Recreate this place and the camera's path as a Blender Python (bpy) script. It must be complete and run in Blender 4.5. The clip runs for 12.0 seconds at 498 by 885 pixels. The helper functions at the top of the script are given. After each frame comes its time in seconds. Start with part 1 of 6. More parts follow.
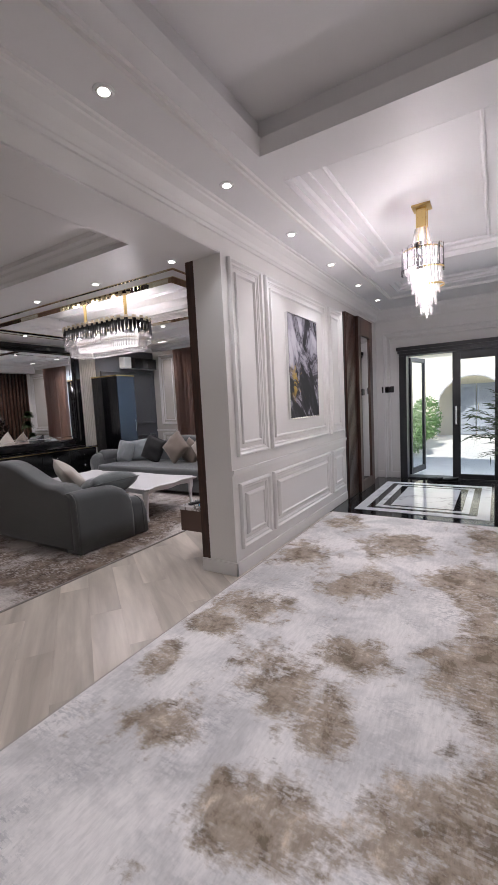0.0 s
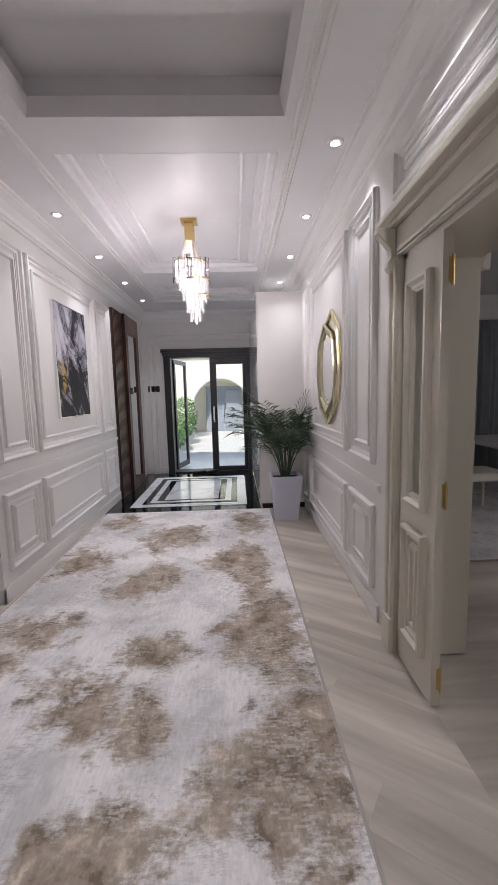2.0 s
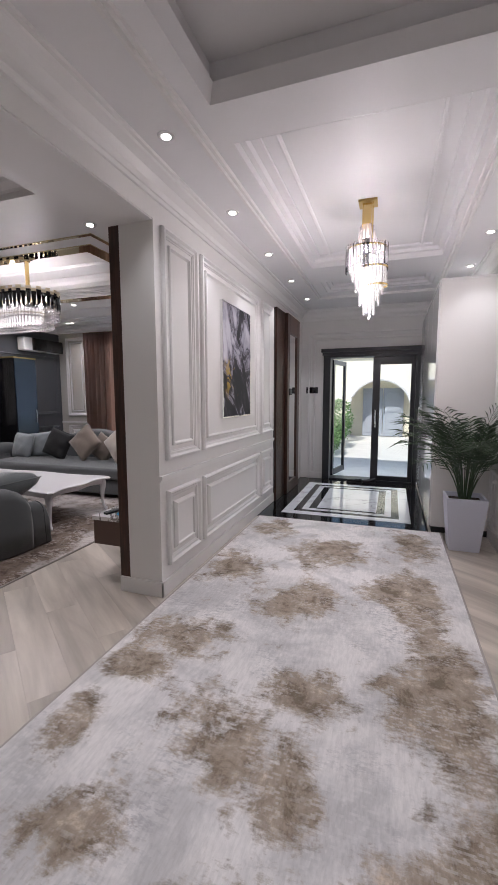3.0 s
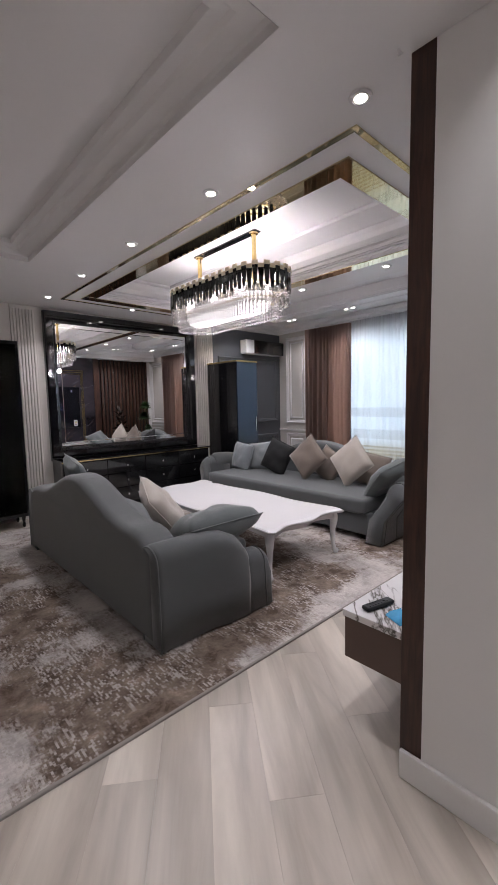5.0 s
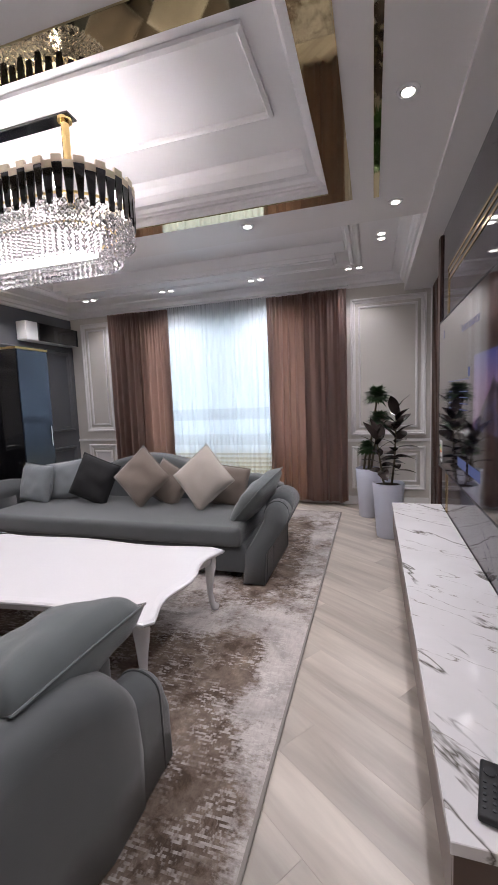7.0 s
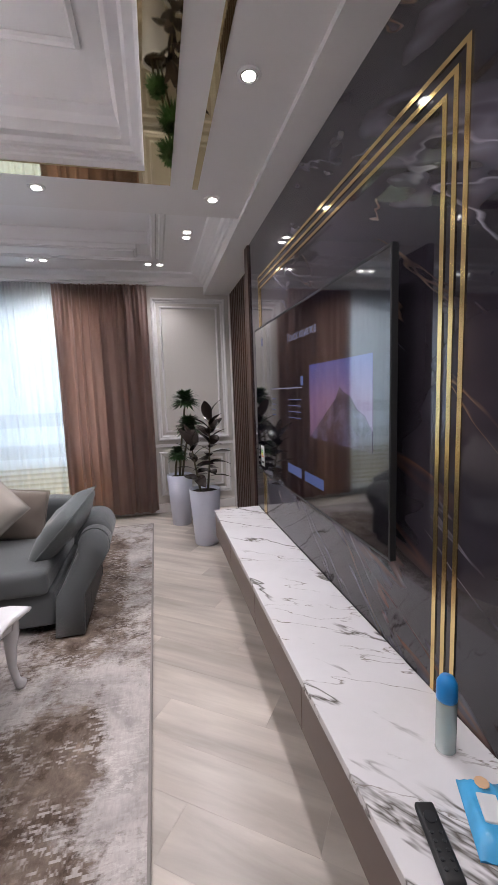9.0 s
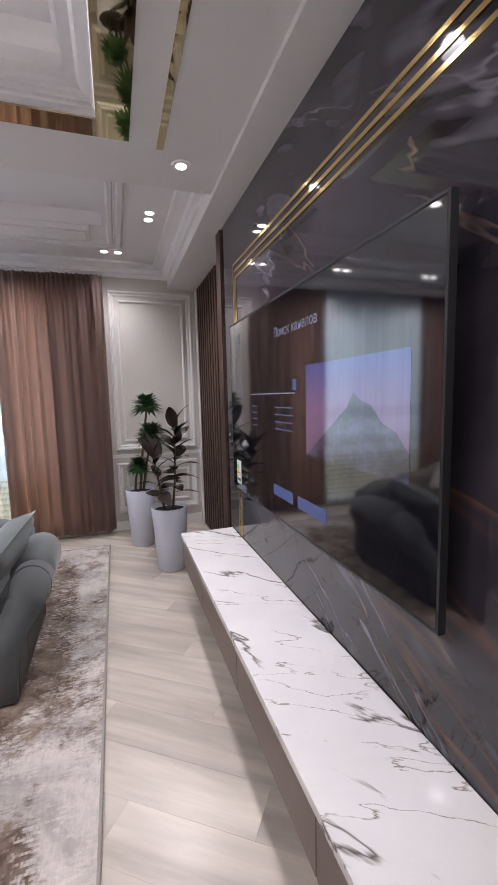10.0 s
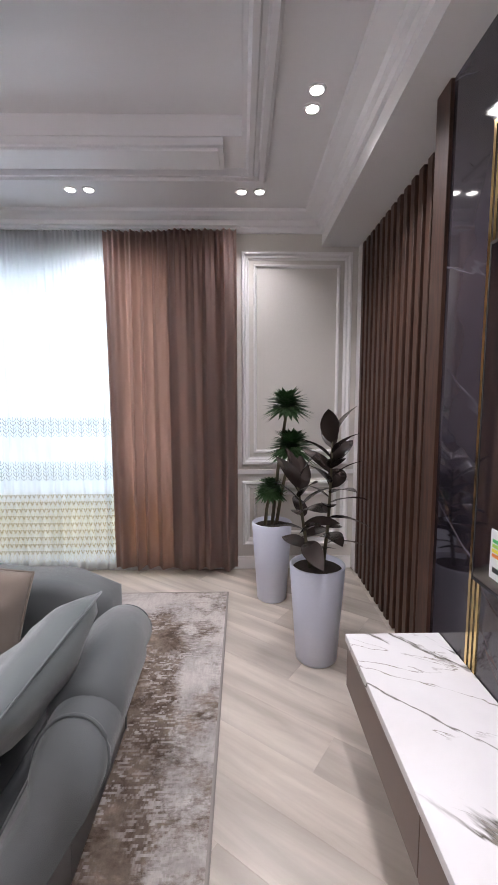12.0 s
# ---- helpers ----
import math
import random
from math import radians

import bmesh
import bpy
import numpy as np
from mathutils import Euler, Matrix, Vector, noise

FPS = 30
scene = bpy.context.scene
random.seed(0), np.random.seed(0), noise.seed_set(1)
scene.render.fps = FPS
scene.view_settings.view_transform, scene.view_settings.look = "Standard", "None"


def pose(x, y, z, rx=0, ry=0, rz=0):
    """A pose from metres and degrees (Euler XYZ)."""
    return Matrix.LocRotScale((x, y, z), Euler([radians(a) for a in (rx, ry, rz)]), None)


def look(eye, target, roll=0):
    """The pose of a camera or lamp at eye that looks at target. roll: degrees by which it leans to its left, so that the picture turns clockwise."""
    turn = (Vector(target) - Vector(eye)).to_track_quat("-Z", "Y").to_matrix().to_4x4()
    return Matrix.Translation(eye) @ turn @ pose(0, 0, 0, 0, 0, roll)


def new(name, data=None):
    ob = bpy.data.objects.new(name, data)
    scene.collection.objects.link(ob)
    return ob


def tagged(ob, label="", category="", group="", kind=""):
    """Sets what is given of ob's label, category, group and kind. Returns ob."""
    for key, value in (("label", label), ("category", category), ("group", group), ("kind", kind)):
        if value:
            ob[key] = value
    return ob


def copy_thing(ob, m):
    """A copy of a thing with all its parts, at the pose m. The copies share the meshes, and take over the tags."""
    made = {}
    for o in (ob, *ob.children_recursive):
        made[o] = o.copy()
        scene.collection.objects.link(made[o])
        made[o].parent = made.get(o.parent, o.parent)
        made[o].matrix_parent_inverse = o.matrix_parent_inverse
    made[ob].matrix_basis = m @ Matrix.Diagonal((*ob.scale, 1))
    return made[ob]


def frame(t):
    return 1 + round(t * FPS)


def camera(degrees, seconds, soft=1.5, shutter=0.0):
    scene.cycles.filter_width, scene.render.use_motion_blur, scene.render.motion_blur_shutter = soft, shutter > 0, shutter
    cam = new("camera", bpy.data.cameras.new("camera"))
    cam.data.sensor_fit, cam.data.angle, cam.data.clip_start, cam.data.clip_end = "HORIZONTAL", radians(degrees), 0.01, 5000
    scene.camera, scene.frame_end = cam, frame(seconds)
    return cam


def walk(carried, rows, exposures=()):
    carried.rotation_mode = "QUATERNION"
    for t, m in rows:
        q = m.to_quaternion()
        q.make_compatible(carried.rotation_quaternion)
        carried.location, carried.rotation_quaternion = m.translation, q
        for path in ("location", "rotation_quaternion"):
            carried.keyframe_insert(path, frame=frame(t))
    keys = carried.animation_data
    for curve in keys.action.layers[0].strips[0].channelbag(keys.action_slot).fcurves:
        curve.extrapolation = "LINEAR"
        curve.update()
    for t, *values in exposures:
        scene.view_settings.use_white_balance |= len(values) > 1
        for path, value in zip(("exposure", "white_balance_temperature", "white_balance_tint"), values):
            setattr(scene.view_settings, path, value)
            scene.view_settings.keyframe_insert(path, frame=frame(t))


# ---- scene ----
cam = camera(62.8, 12.0)
EXPOSURES = [(0.0, -0.10), (1.0, -0.16), (2.0, -0.25), (3.0, -0.25), (3.7, -0.20), (5.5, 0.0), (7.5, 0.05), (9.5, 0.22), (10.5, 0.40), (12.0, 0.44)]
PATH = [
    (0, (0.102, -0.006, 1.446), (-0.939, 1.691, 1.262), -2.9),
    (0.5, (-0.04, 0.132, 1.456), (-0.736, 1.997, 1.269), -2.9),
    (1, (-0.12, 0.093, 1.46), (-0.463, 2.053, 1.257), -2.8),
    (1.5, (-0.109, -0.018, 1.464), (-0.167, 1.97, 1.246), -2.3),
    (2, (-0.086, -0.068, 1.46), (-0.026, 1.917, 1.223), -1.5),
    (2.5, (-0.133, 0.03, 1.466), (-0.336, 2.006, 1.236), -0.7),
    (3, (-0.228, 0.265, 1.471), (-0.883, 2.142, 1.25), -0.1),
    (3.5, (-0.448, 0.529, 1.462), (-1.493, 2.22, 1.241), -0.1),
    (3.7, (-0.56, 0.643, 1.462), (-1.734, 2.248, 1.25), -0.2),
    (5.3, (-1.644, 1.475, 1.493), (-3.111, 2.82, 1.298), -1.2),
    (5.5, (-1.783, 1.565, 1.483), (-3.201, 2.963, 1.29), -1.6),
    (6, (-2.123, 1.753, 1.482), (-3.33, 3.336, 1.285), -1.9),
    (6.5, (-2.422, 1.869, 1.482), (-3.346, 3.631, 1.277), -2.1),
    (7, (-2.645, 2.02, 1.481), (-3.229, 3.921, 1.273), -2.2),
    (7.5, (-2.8, 2.132, 1.489), (-3.033, 4.107, 1.276), -2.3),
    (7.7, (-2.861, 2.142, 1.495), (-2.977, 4.126, 1.273), -2.4),
    (9.5, (-2.939, 2.529, 1.54), (-2.383, 4.435, 1.301), -1.6),
    (10, (-2.91, 2.796, 1.542), (-2.297, 4.686, 1.314), -1.4),
    (10.5, (-2.915, 3.094, 1.554), (-2.326, 4.992, 1.332), -1.2),
    (11, (-2.911, 3.431, 1.549), (-2.428, 5.36, 1.331), -0.8),
    (11.5, (-2.898, 3.801, 1.521), (-2.613, 5.768, 1.306), -0.5),
    (12, (-2.93, 4.157, 1.525), (-2.897, 6.145, 1.309), -0.2),
]
walk(cam, [(t, look(eye, target, roll)) for t, eye, target, roll in PATH], EXPOSURES)

# ---- world, sun, lamps ----
world = bpy.data.worlds.new("world")
scene.world = world
world.use_nodes = True
_sky = world.node_tree.nodes.new("ShaderNodeTexSky")
_sky.sky_type = "NISHITA"
_sky.sun_disc = False
_sky.sun_elevation = radians(48)
_sky.sun_rotation = radians(200)
world.node_tree.links.new(_sky.outputs[0], world.node_tree.nodes["Background"].inputs[0])
world.node_tree.nodes["Background"].inputs[1].default_value = 0.15


def lamp(name, kind, matrix, energy, color=(1, 1, 1), **more):
    data = bpy.data.lights.new(name, kind)
    data.energy, data.color = energy, color
    for k, v in more.items():
        setattr(data, k, v)
    ob = new(name, data)
    ob.matrix_world = matrix
    return ob


lamp("sun", "SUN", look((0, 0, 0), (0.35, 0.75, -0.9)), 5.0, (1, 0.96, 0.9), angle=radians(0.5))
WARM = (0.955, 0.92, 0.985)
HALLWHITE = (0.94, 0.93, 0.99)
PINK = (1.0, 0.90, 0.95)
# daylight that comes in by the window and the front door
lamp("window_daylight", "AREA", look((-4.75, 8.3, 1.5), (-4.75, 0, 1.1)), 76, (0.74, 0.86, 1.0), shape="RECTANGLE", size=2.8, size_y=3.0)
lamp("door_daylight", "AREA", look((-0.6, 8.25, 2.5), (-0.6, 6.4, 0)), 60, (0.85, 0.92, 1.0), shape="RECTANGLE", size=1.4, size_y=0.5)
# chandeliers
lamp("hall_chandelier_light", "POINT", pose(-0.47, 3.98, 2.72), 18, PINK, shadow_soft_size=0.04)
lamp("hall_chandelier_light", "POINT", pose(-0.47, 3.98, 2.08), 32, PINK, shadow_soft_size=0.03)
for _i in (-1, 1):
    lamp("salon_chandelier_light", "POINT", pose(-4.66 + 0.4 * _i, 4.03, 2.16), 16, PINK, shadow_soft_size=0.03)
for _i in (-1.5, -0.5, 0.5, 1.5):
    lamp("salon_chandelier_light", "POINT", pose(-4.66 + 0.4 * _i, 4.03, 2.55), 8.5, PINK, shadow_soft_size=0.04)
HALL_SPOTS = [(-1.51, 2.5 + 1.04 * i) for i in range(-3, 5)] + [(0.57, 2.6 + 1.04 * i) for i in range(-3, 5)]
# salon's last row, y -0.95, is unseen and added to brighten the south end
SALON_AND_FILL_SPOTS = [(-2.49 - 1.07 * i, 3.01) for i in range(5)] + [(-2.49 - 1.07 * i, 5.18) for i in range(5)] + [(-2.49, 4.1), (-6.77, 4.1)] + [(-2.9 - 1.3 * i, -0.95) for i in range(4)]
BAY_SPOTS = [(-2.86, 7.28, 0), (-4.08, 7.26, 0), (-5.36, 7.26, 0), (-6.6, 7.24, 0), (-2.56, 6.36, 1), (-6.83, 6.3, 1)]
for _x, _y in HALL_SPOTS:
    lamp("hall_spot", "SPOT", pose(_x, _y, 2.93), 25, HALLWHITE, spot_size=radians(95), spot_blend=0.7, shadow_soft_size=0.04)
for _x, _y in SALON_AND_FILL_SPOTS:
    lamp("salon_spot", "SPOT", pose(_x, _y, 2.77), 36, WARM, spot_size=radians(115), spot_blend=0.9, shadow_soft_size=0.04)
for _x, _y, _k in BAY_SPOTS:
    lamp("bay_spot", "SPOT", pose(_x, _y, 2.97), 85 if _k else 34, WARM, spot_size=radians(125), spot_blend=1.0, shadow_soft_size=0.04)
# added to brighten the dining room; no source there is in view
lamp("dining_light", "POINT", pose(3.2, 1.2, 2.3), 34, WARM, shadow_soft_size=0.15)

# ---- materials ----
def mat(name, color=(0.8, 0.8, 0.8), rough=0.5, metal=0.0, var=0.06, scale=3.0, bump=0.0, bscale=60.0, coat=0.0, fine=0.03, **sock):
    """A surface with broad and fine variation of its colour, and a fine relief."""
    m = bpy.data.materials.new(name)
    m.use_nodes = True
    n, l = m.node_tree.nodes, m.node_tree.links
    b = n["Principled BSDF"]
    b.inputs["Roughness"].default_value = rough
    b.inputs["Metallic"].default_value = metal
    b.inputs["Coat Weight"].default_value = coat
    b.inputs["Coat Roughness"].default_value = 0.05
    for k, v in sock.items():
        b.inputs[k.replace("_", " ")].default_value = v
    tc = n.new("ShaderNodeTexCoord")
    a, c = n.new("ShaderNodeTexNoise"), n.new("ShaderNodeTexNoise")
    a.inputs["Scale"].default_value, c.inputs["Scale"].default_value = scale, scale * 22
    a.inputs["Detail"].default_value = 4
    for t in (a, c):
        l.new(tc.outputs["Object"], t.inputs["Vector"])
    add = n.new("ShaderNodeMath"); add.operation = "MULTIPLY_ADD"
    l.new(a.outputs[0], add.inputs[0]); add.inputs[1].default_value = var * 2; add.inputs[2].default_value = 1 - var - fine
    add2 = n.new("ShaderNodeMath"); add2.operation = "MULTIPLY_ADD"
    l.new(c.outputs[0], add2.inputs[0]); add2.inputs[1].default_value = fine * 2
    l.new(add.outputs[0], add2.inputs[2])
    mul = n.new("ShaderNodeVectorMath"); mul.operation = "SCALE"
    mul.inputs[0].default_value = color[:3]
    l.new(add2.outputs[0], mul.inputs["Scale"])
    l.new(mul.outputs[0], b.inputs["Base Color"])
    if bump:
        d, f = n.new("ShaderNodeTexNoise"), n.new("ShaderNodeBump")
        d.inputs["Scale"].default_value = bscale
        l.new(tc.outputs["Object"], d.inputs["Vector"])
        f.inputs["Strength"].default_value, f.inputs["Distance"].default_value = bump, 0.005
        l.new(d.outputs[0], f.inputs["Height"]); l.new(f.outputs[0], b.inputs["Normal"])
    return m


def nodes(m):
    return m.node_tree.nodes, m.node_tree.links, m.node_tree.nodes["Principled BSDF"]


def ramp(n, stops):
    r = n.new("ShaderNodeValToRGB")
    e = r.color_ramp.elements
    while len(e) < len(stops):
        e.new(0.5)
    for k, (p, c) in zip(e, stops):
        k.position, k.color = p, (*c[:3], 1)
    return r


def noise_at(n, l, scale, stretch=(1, 1, 1), turn=0, detail=6.0, rough=0.6, warp=0.0, offset=(0, 0, 0)):
    tc, mp, t = n.new("ShaderNodeTexCoord"), n.new("ShaderNodeMapping"), n.new("ShaderNodeTexNoise")
    mp.inputs["Scale"].default_value = stretch
    mp.inputs["Rotation"].default_value[2] = radians(turn)
    mp.inputs["Location"].default_value = offset
    t.inputs["Scale"].default_value, t.inputs["Detail"].default_value = scale, detail
    t.inputs["Roughness"].default_value, t.inputs["Distortion"].default_value = rough, warp
    l.new(tc.outputs["Object"], mp.inputs[0]); l.new(mp.outputs[0], t.inputs["Vector"])
    return t


def mix(n, l, fac, a, b, kind="MIX"):
    x = n.new("ShaderNodeMix"); x.data_type = "RGBA"; x.blend_type = kind
    for sock, v in ((x.inputs[0], fac), (x.inputs[6], a), (x.inputs[7], b)):
        if hasattr(v, "is_output"):
            l.new(v, sock)
        else:
            sock.default_value = v if isinstance(v, (int, float)) else (*v[:3], 1)
    return x.outputs[2]


WALL = mat("wall_paint", (0.74, 0.725, 0.71), 0.42, var=0.02, fine=0.01, bump=0.05)
TRIM = mat("satin_white_trim", (0.76, 0.745, 0.735), 0.32, var=0.02, fine=0.01)
CEIL = mat("ceiling_paint", (0.76, 0.75, 0.76), 0.5, var=0.02, fine=0.01)
CEIL_SALON = mat("pale_grey_ceiling_paint", (0.72, 0.705, 0.70), 0.45, var=0.02, fine=0.01)
GREYWALL = mat("slate_grey_paint", (0.085, 0.09, 0.10), 0.4, var=0.04)
CREAM = mat("cream_lacquer", (0.66, 0.62, 0.53), 0.33, var=0.03)
SALONWALL = mat("warm_grey_wall_paint", (0.60, 0.57, 0.53), 0.5, var=0.03, bump=0.25, bscale=140)
GOLD = mat("polished_gold", (0.83, 0.62, 0.27), 0.14, 1.0, var=0.05)
BRASS = mat("aged_brass", (0.62, 0.46, 0.2), 0.3, 1.0, var=0.1)
ANTIQUE = mat("pale_antique_brass", (0.66, 0.60, 0.42), 0.28, 1.0, var=0.12)
GOLDMIRROR = mat("bronze_mirror", (0.60, 0.52, 0.33), 0.03, 1.0, var=0.02)
MIRROR = mat("mirror_glass", (0.90, 0.90, 0.90), 0.01, 1.0, var=0.0, fine=0)
CHROME = mat("chrome", (0.8, 0.8, 0.8), 0.08, 1.0)
BLACKGLOSS = mat("black_lacquer", (0.006, 0.006, 0.007), 0.08, var=0.1, coat=0.5)
CHARCOAL = mat("charcoal_metal", (0.035, 0.036, 0.04), 0.35, 0.3)
BLACK = mat("matt_black", (0.012, 0.012, 0.013), 0.5)
SOFA = mat("slate_green_velvet", (0.093, 0.101, 0.104), 0.8, var=0.10, scale=5, bump=0.3, bscale=500, Sheen_Weight=0.35)
WHITELAC = mat("white_lacquer", (0.75, 0.74, 0.75), 0.22, var=0.02, fine=0.02)
WHITEGLOSS = mat("white_high_gloss_door", (0.72, 0.72, 0.72), 0.07, var=0.02, fine=0.0)
POT = mat("pale_lilac_pot", (0.60, 0.62, 0.72), 0.35, var=0.03)
SOIL = mat("potting_soil", (0.03, 0.02, 0.014), 0.95, var=0.3, bump=1.0, bscale=90)
LEAF = mat("leaf_green", (0.035, 0.085, 0.025), 0.4, var=0.25, scale=6)
PALM = mat("palm_green", (0.03, 0.058, 0.025), 0.45, var=0.3, scale=6)
RUBBER = mat("rubber_plant_leaf", (0.040, 0.030, 0.027), 0.22, var=0.3, scale=8)
STEM = mat("plant_stem", (0.09, 0.075, 0.04), 0.7, var=0.2, bump=0.4)
SCREEN = mat("tv_screen_glass", (0.004, 0.004, 0.008), 0.06, var=0.0, coat=1.0, IOR=1.95)
PLASTIC_BLUE = mat("blue_plastic", (0.02, 0.25, 0.62), 0.3)
PLASTIC_WHITE = mat("white_plastic", (0.75, 0.76, 0.76), 0.35)


def glow(name, color, strength, base=0.8):
    m = bpy.data.materials.new(name)
    m.use_nodes = True
    b = m.node_tree.nodes["Principled BSDF"]
    b.inputs["Base Color"].default_value = (base, base, base, 1)
    b.inputs["Emission Color"].default_value = (*color, 1)
    b.inputs["Emission Strength"].default_value = strength
    return m


LED = glow("lit_lamp", (1, 0.97, 0.93), 12)
CRYSTAL_GLOW = glow("lit_crystal", (1.0, 0.95, 0.98), 1.6)
CORE_GLOW = glow("bright_lamp_core", (1.0, 0.95, 0.98), 7.0)
BENCHWOOD = mat("brown_lacquered_drawer", (0.105, 0.062, 0.048), 0.35, var=0.1)
PALEGOLD = mat("pale_satin_gold", (0.72, 0.64, 0.50), 0.35, 0.9)


def glass_mat(name, color=(1, 1, 1), rough=0.0, ior=1.45):
    m = bpy.data.materials.new(name)
    m.use_nodes = True
    n, l, b = nodes(m)
    b.inputs["Base Color"].default_value = (*color, 1)
    b.inputs["Roughness"].default_value = rough
    b.inputs["IOR"].default_value = ior
    b.inputs["Transmission Weight"].default_value = 1.0
    return m


GLASS = glass_mat("clear_glass", (0.95, 0.98, 0.98), 0.0, 1.1)
CRYSTAL = glass_mat("crystal", (0.97, 0.95, 0.97), 0.05, 1.5)
CRYSTAL.node_tree.nodes["Principled BSDF"].inputs["Transmission Weight"].default_value = 0.6


def wood(name, dark, light, scale, stretch, turn=0, rough=0.35, bump=0.1, random_shift=False):
    m = mat(name, light, rough)
    n, l, b = nodes(m)
    t = noise_at(n, l, scale, stretch, turn, 8, 0.6, 0.6)
    s = noise_at(n, l, scale * 0.35, stretch, turn, 3, 0.5, 0.2)
    r = ramp(n, [(0.3, dark), (0.5, tuple((p + q) / 2 for p, q in zip(dark, light))), (0.68, light)])
    l.new(t.outputs[0], r.inputs[0])
    out = mix(n, l, 0.5, r.outputs[0], r.outputs[0])
    r2 = ramp(n, [(0.35, (0.78, 0.78, 0.78)), (0.65, (1.05, 1.05, 1.05))])
    l.new(s.outputs[0], r2.inputs[0])
    out = mix(n, l, 1.0, out, r2.outputs[0], "MULTIPLY")
    if random_shift:
        oi = n.new("ShaderNodeObjectInfo")
        r3 = ramp(n, [(0.0, (0.98, 0.98, 0.98)), (1.0, (1.02, 1.02, 1.02))])
        l.new(oi.outputs["Random"], r3.inputs[0])
        out = mix(n, l, 1.0, out, r3.outputs[0], "MULTIPLY")
    l.new(out, b.inputs["Base Color"])
    return m


WALNUT = wood("dark_walnut", (0.022, 0.009, 0.006), (0.075, 0.030, 0.019), 9, (6, 6, 0.6), rough=0.35)
SLATWOOD = wood("reddish_walnut_slat", (0.032, 0.013, 0.008), (0.090, 0.040, 0.024), 9, (6, 6, 0.6), rough=0.45)
OAK = wood("pale_greige_plank", (0.46, 0.405, 0.352), (0.655, 0.588, 0.515), 1.5, (0.7, 5.0, 1), 0, rough=0.30, random_shift=True)
_n, _l, _b = nodes(OAK)
_band = noise_at(_n, _l, 1.3, (0.55, 5.5, 1), 0, 3, 0.5, 0.3)
_rb = ramp(_n, [(0.38, (0.84, 0.83, 0.82)), (0.50, (0.97, 0.97, 0.97)), (0.62, (1.08, 1.08, 1.08))])
_l.new(_band.outputs[0], _rb.inputs[0])
_l.new(mix(_n, _l, 1.0, _b.inputs["Base Color"].links[0].from_socket, _rb.outputs[0], "MULTIPLY"), _b.inputs["Base Color"])
_oi = _n.new("ShaderNodeObjectInfo")
_sc = _n.new("ShaderNodeVectorMath"); _sc.operation = "SCALE"; _sc.inputs[0].default_value = (37.0, 53.0, 11.0)
_l.new(_oi.outputs["Random"], _sc.inputs["Scale"])
for _m in [k for k in _n if k.bl_idname == "ShaderNodeMapping"]:
    _l.new(_sc.outputs[0], _m.inputs["Location"])


def vein_noise(n, l, scale, along, axis, turn, detail, warp, offset):
    """Noise drawn out along a slanting direction: turned about an axis first, then stretched."""
    tc, mp, t = n.new("ShaderNodeTexCoord"), n.new("ShaderNodeMapping"), n.new("ShaderNodeTexNoise")
    mp.vector_type = "TEXTURE"
    mp.inputs["Rotation"].default_value[axis] = radians(turn)
    mp.inputs["Scale"].default_value = (along, 1, 1) if axis == 2 else (1, along, 1)
    mp.inputs["Location"].default_value = offset
    t.inputs["Scale"].default_value, t.inputs["Detail"].default_value = scale, detail
    t.inputs["Roughness"].default_value, t.inputs["Distortion"].default_value = 0.55, warp
    l.new(tc.outputs["Object"], mp.inputs[0]); l.new(mp.outputs[0], t.inputs["Vector"])
    return t


def marble(name, base, cloud, vein, vein2, scale, rough, turn=35, width=0.012, coat=0.0, axis=2, along=3.2, gates=(0.44, 0.48), **sock):
    m = mat(name, base, rough, coat=coat, **sock)
    n, l, b = nodes(m)
    c = noise_at(n, l, scale * 0.6, (1, 1, 1), turn, 5, 0.6, 0.5)
    rc = ramp(n, [(0.42, base), (0.72, cloud)])
    l.new(c.outputs[0], rc.inputs[0])
    out = rc.outputs[0]
    for k, (v, w, sc, gate) in enumerate(((vein, width, scale, gates[0]), (vein2, width * 0.5, scale * 2.1, gates[1]))):
        t = vein_noise(n, l, sc, along, axis, turn + 22 * k, 6, 0.08, (k * 3.1, 1.7, 0.4))
        rv = ramp(n, [(0.5 - w, (0, 0, 0)), (0.5, (1, 1, 1)), (0.5 + w, (0, 0, 0))])
        l.new(t.outputs[0], rv.inputs[0])
        g = noise_at(n, l, sc * 0.7, (1, 1, 1), 10, 2, 0.5, 0, (5.2, k, 2))
        rg = ramp(n, [(gate, (0, 0, 0)), (gate + 0.1, (1, 1, 1))])
        l.new(g.outputs[0], rg.inputs[0])
        f = mix(n, l, 1.0, rv.outputs[0], rg.outputs[0], "MULTIPLY")
        out = mix(n, l, f, out, v)
    l.new(out, b.inputs["Base Color"])
    return m


WHITEMARBLE = marble("white_veined_marble", (0.77, 0.75, 0.755), (0.68, 0.66, 0.66), (0.13, 0.115, 0.10), (0.25, 0.22, 0.19), 2.7, 0.10, turn=-52, width=0.014, along=4.0, gates=(0.40, 0.42))
BLACKMARBLE = mat("black_veined_marble", (0.02, 0.018, 0.024), 0.05, coat=0.12, IOR=1.55)
_n, _l, _b = nodes(BLACKMARBLE)
_out = ramp(_n, [(0.40, (0.012, 0.010, 0.015)), (0.62, (0.050, 0.043, 0.054))])
_l.new(vein_noise(_n, _l, 1.1, 2.0, 0, -30, 4, 0.4, (0, 0.7, 0)).outputs[0], _out.inputs[0])
_out = _out.outputs[0]
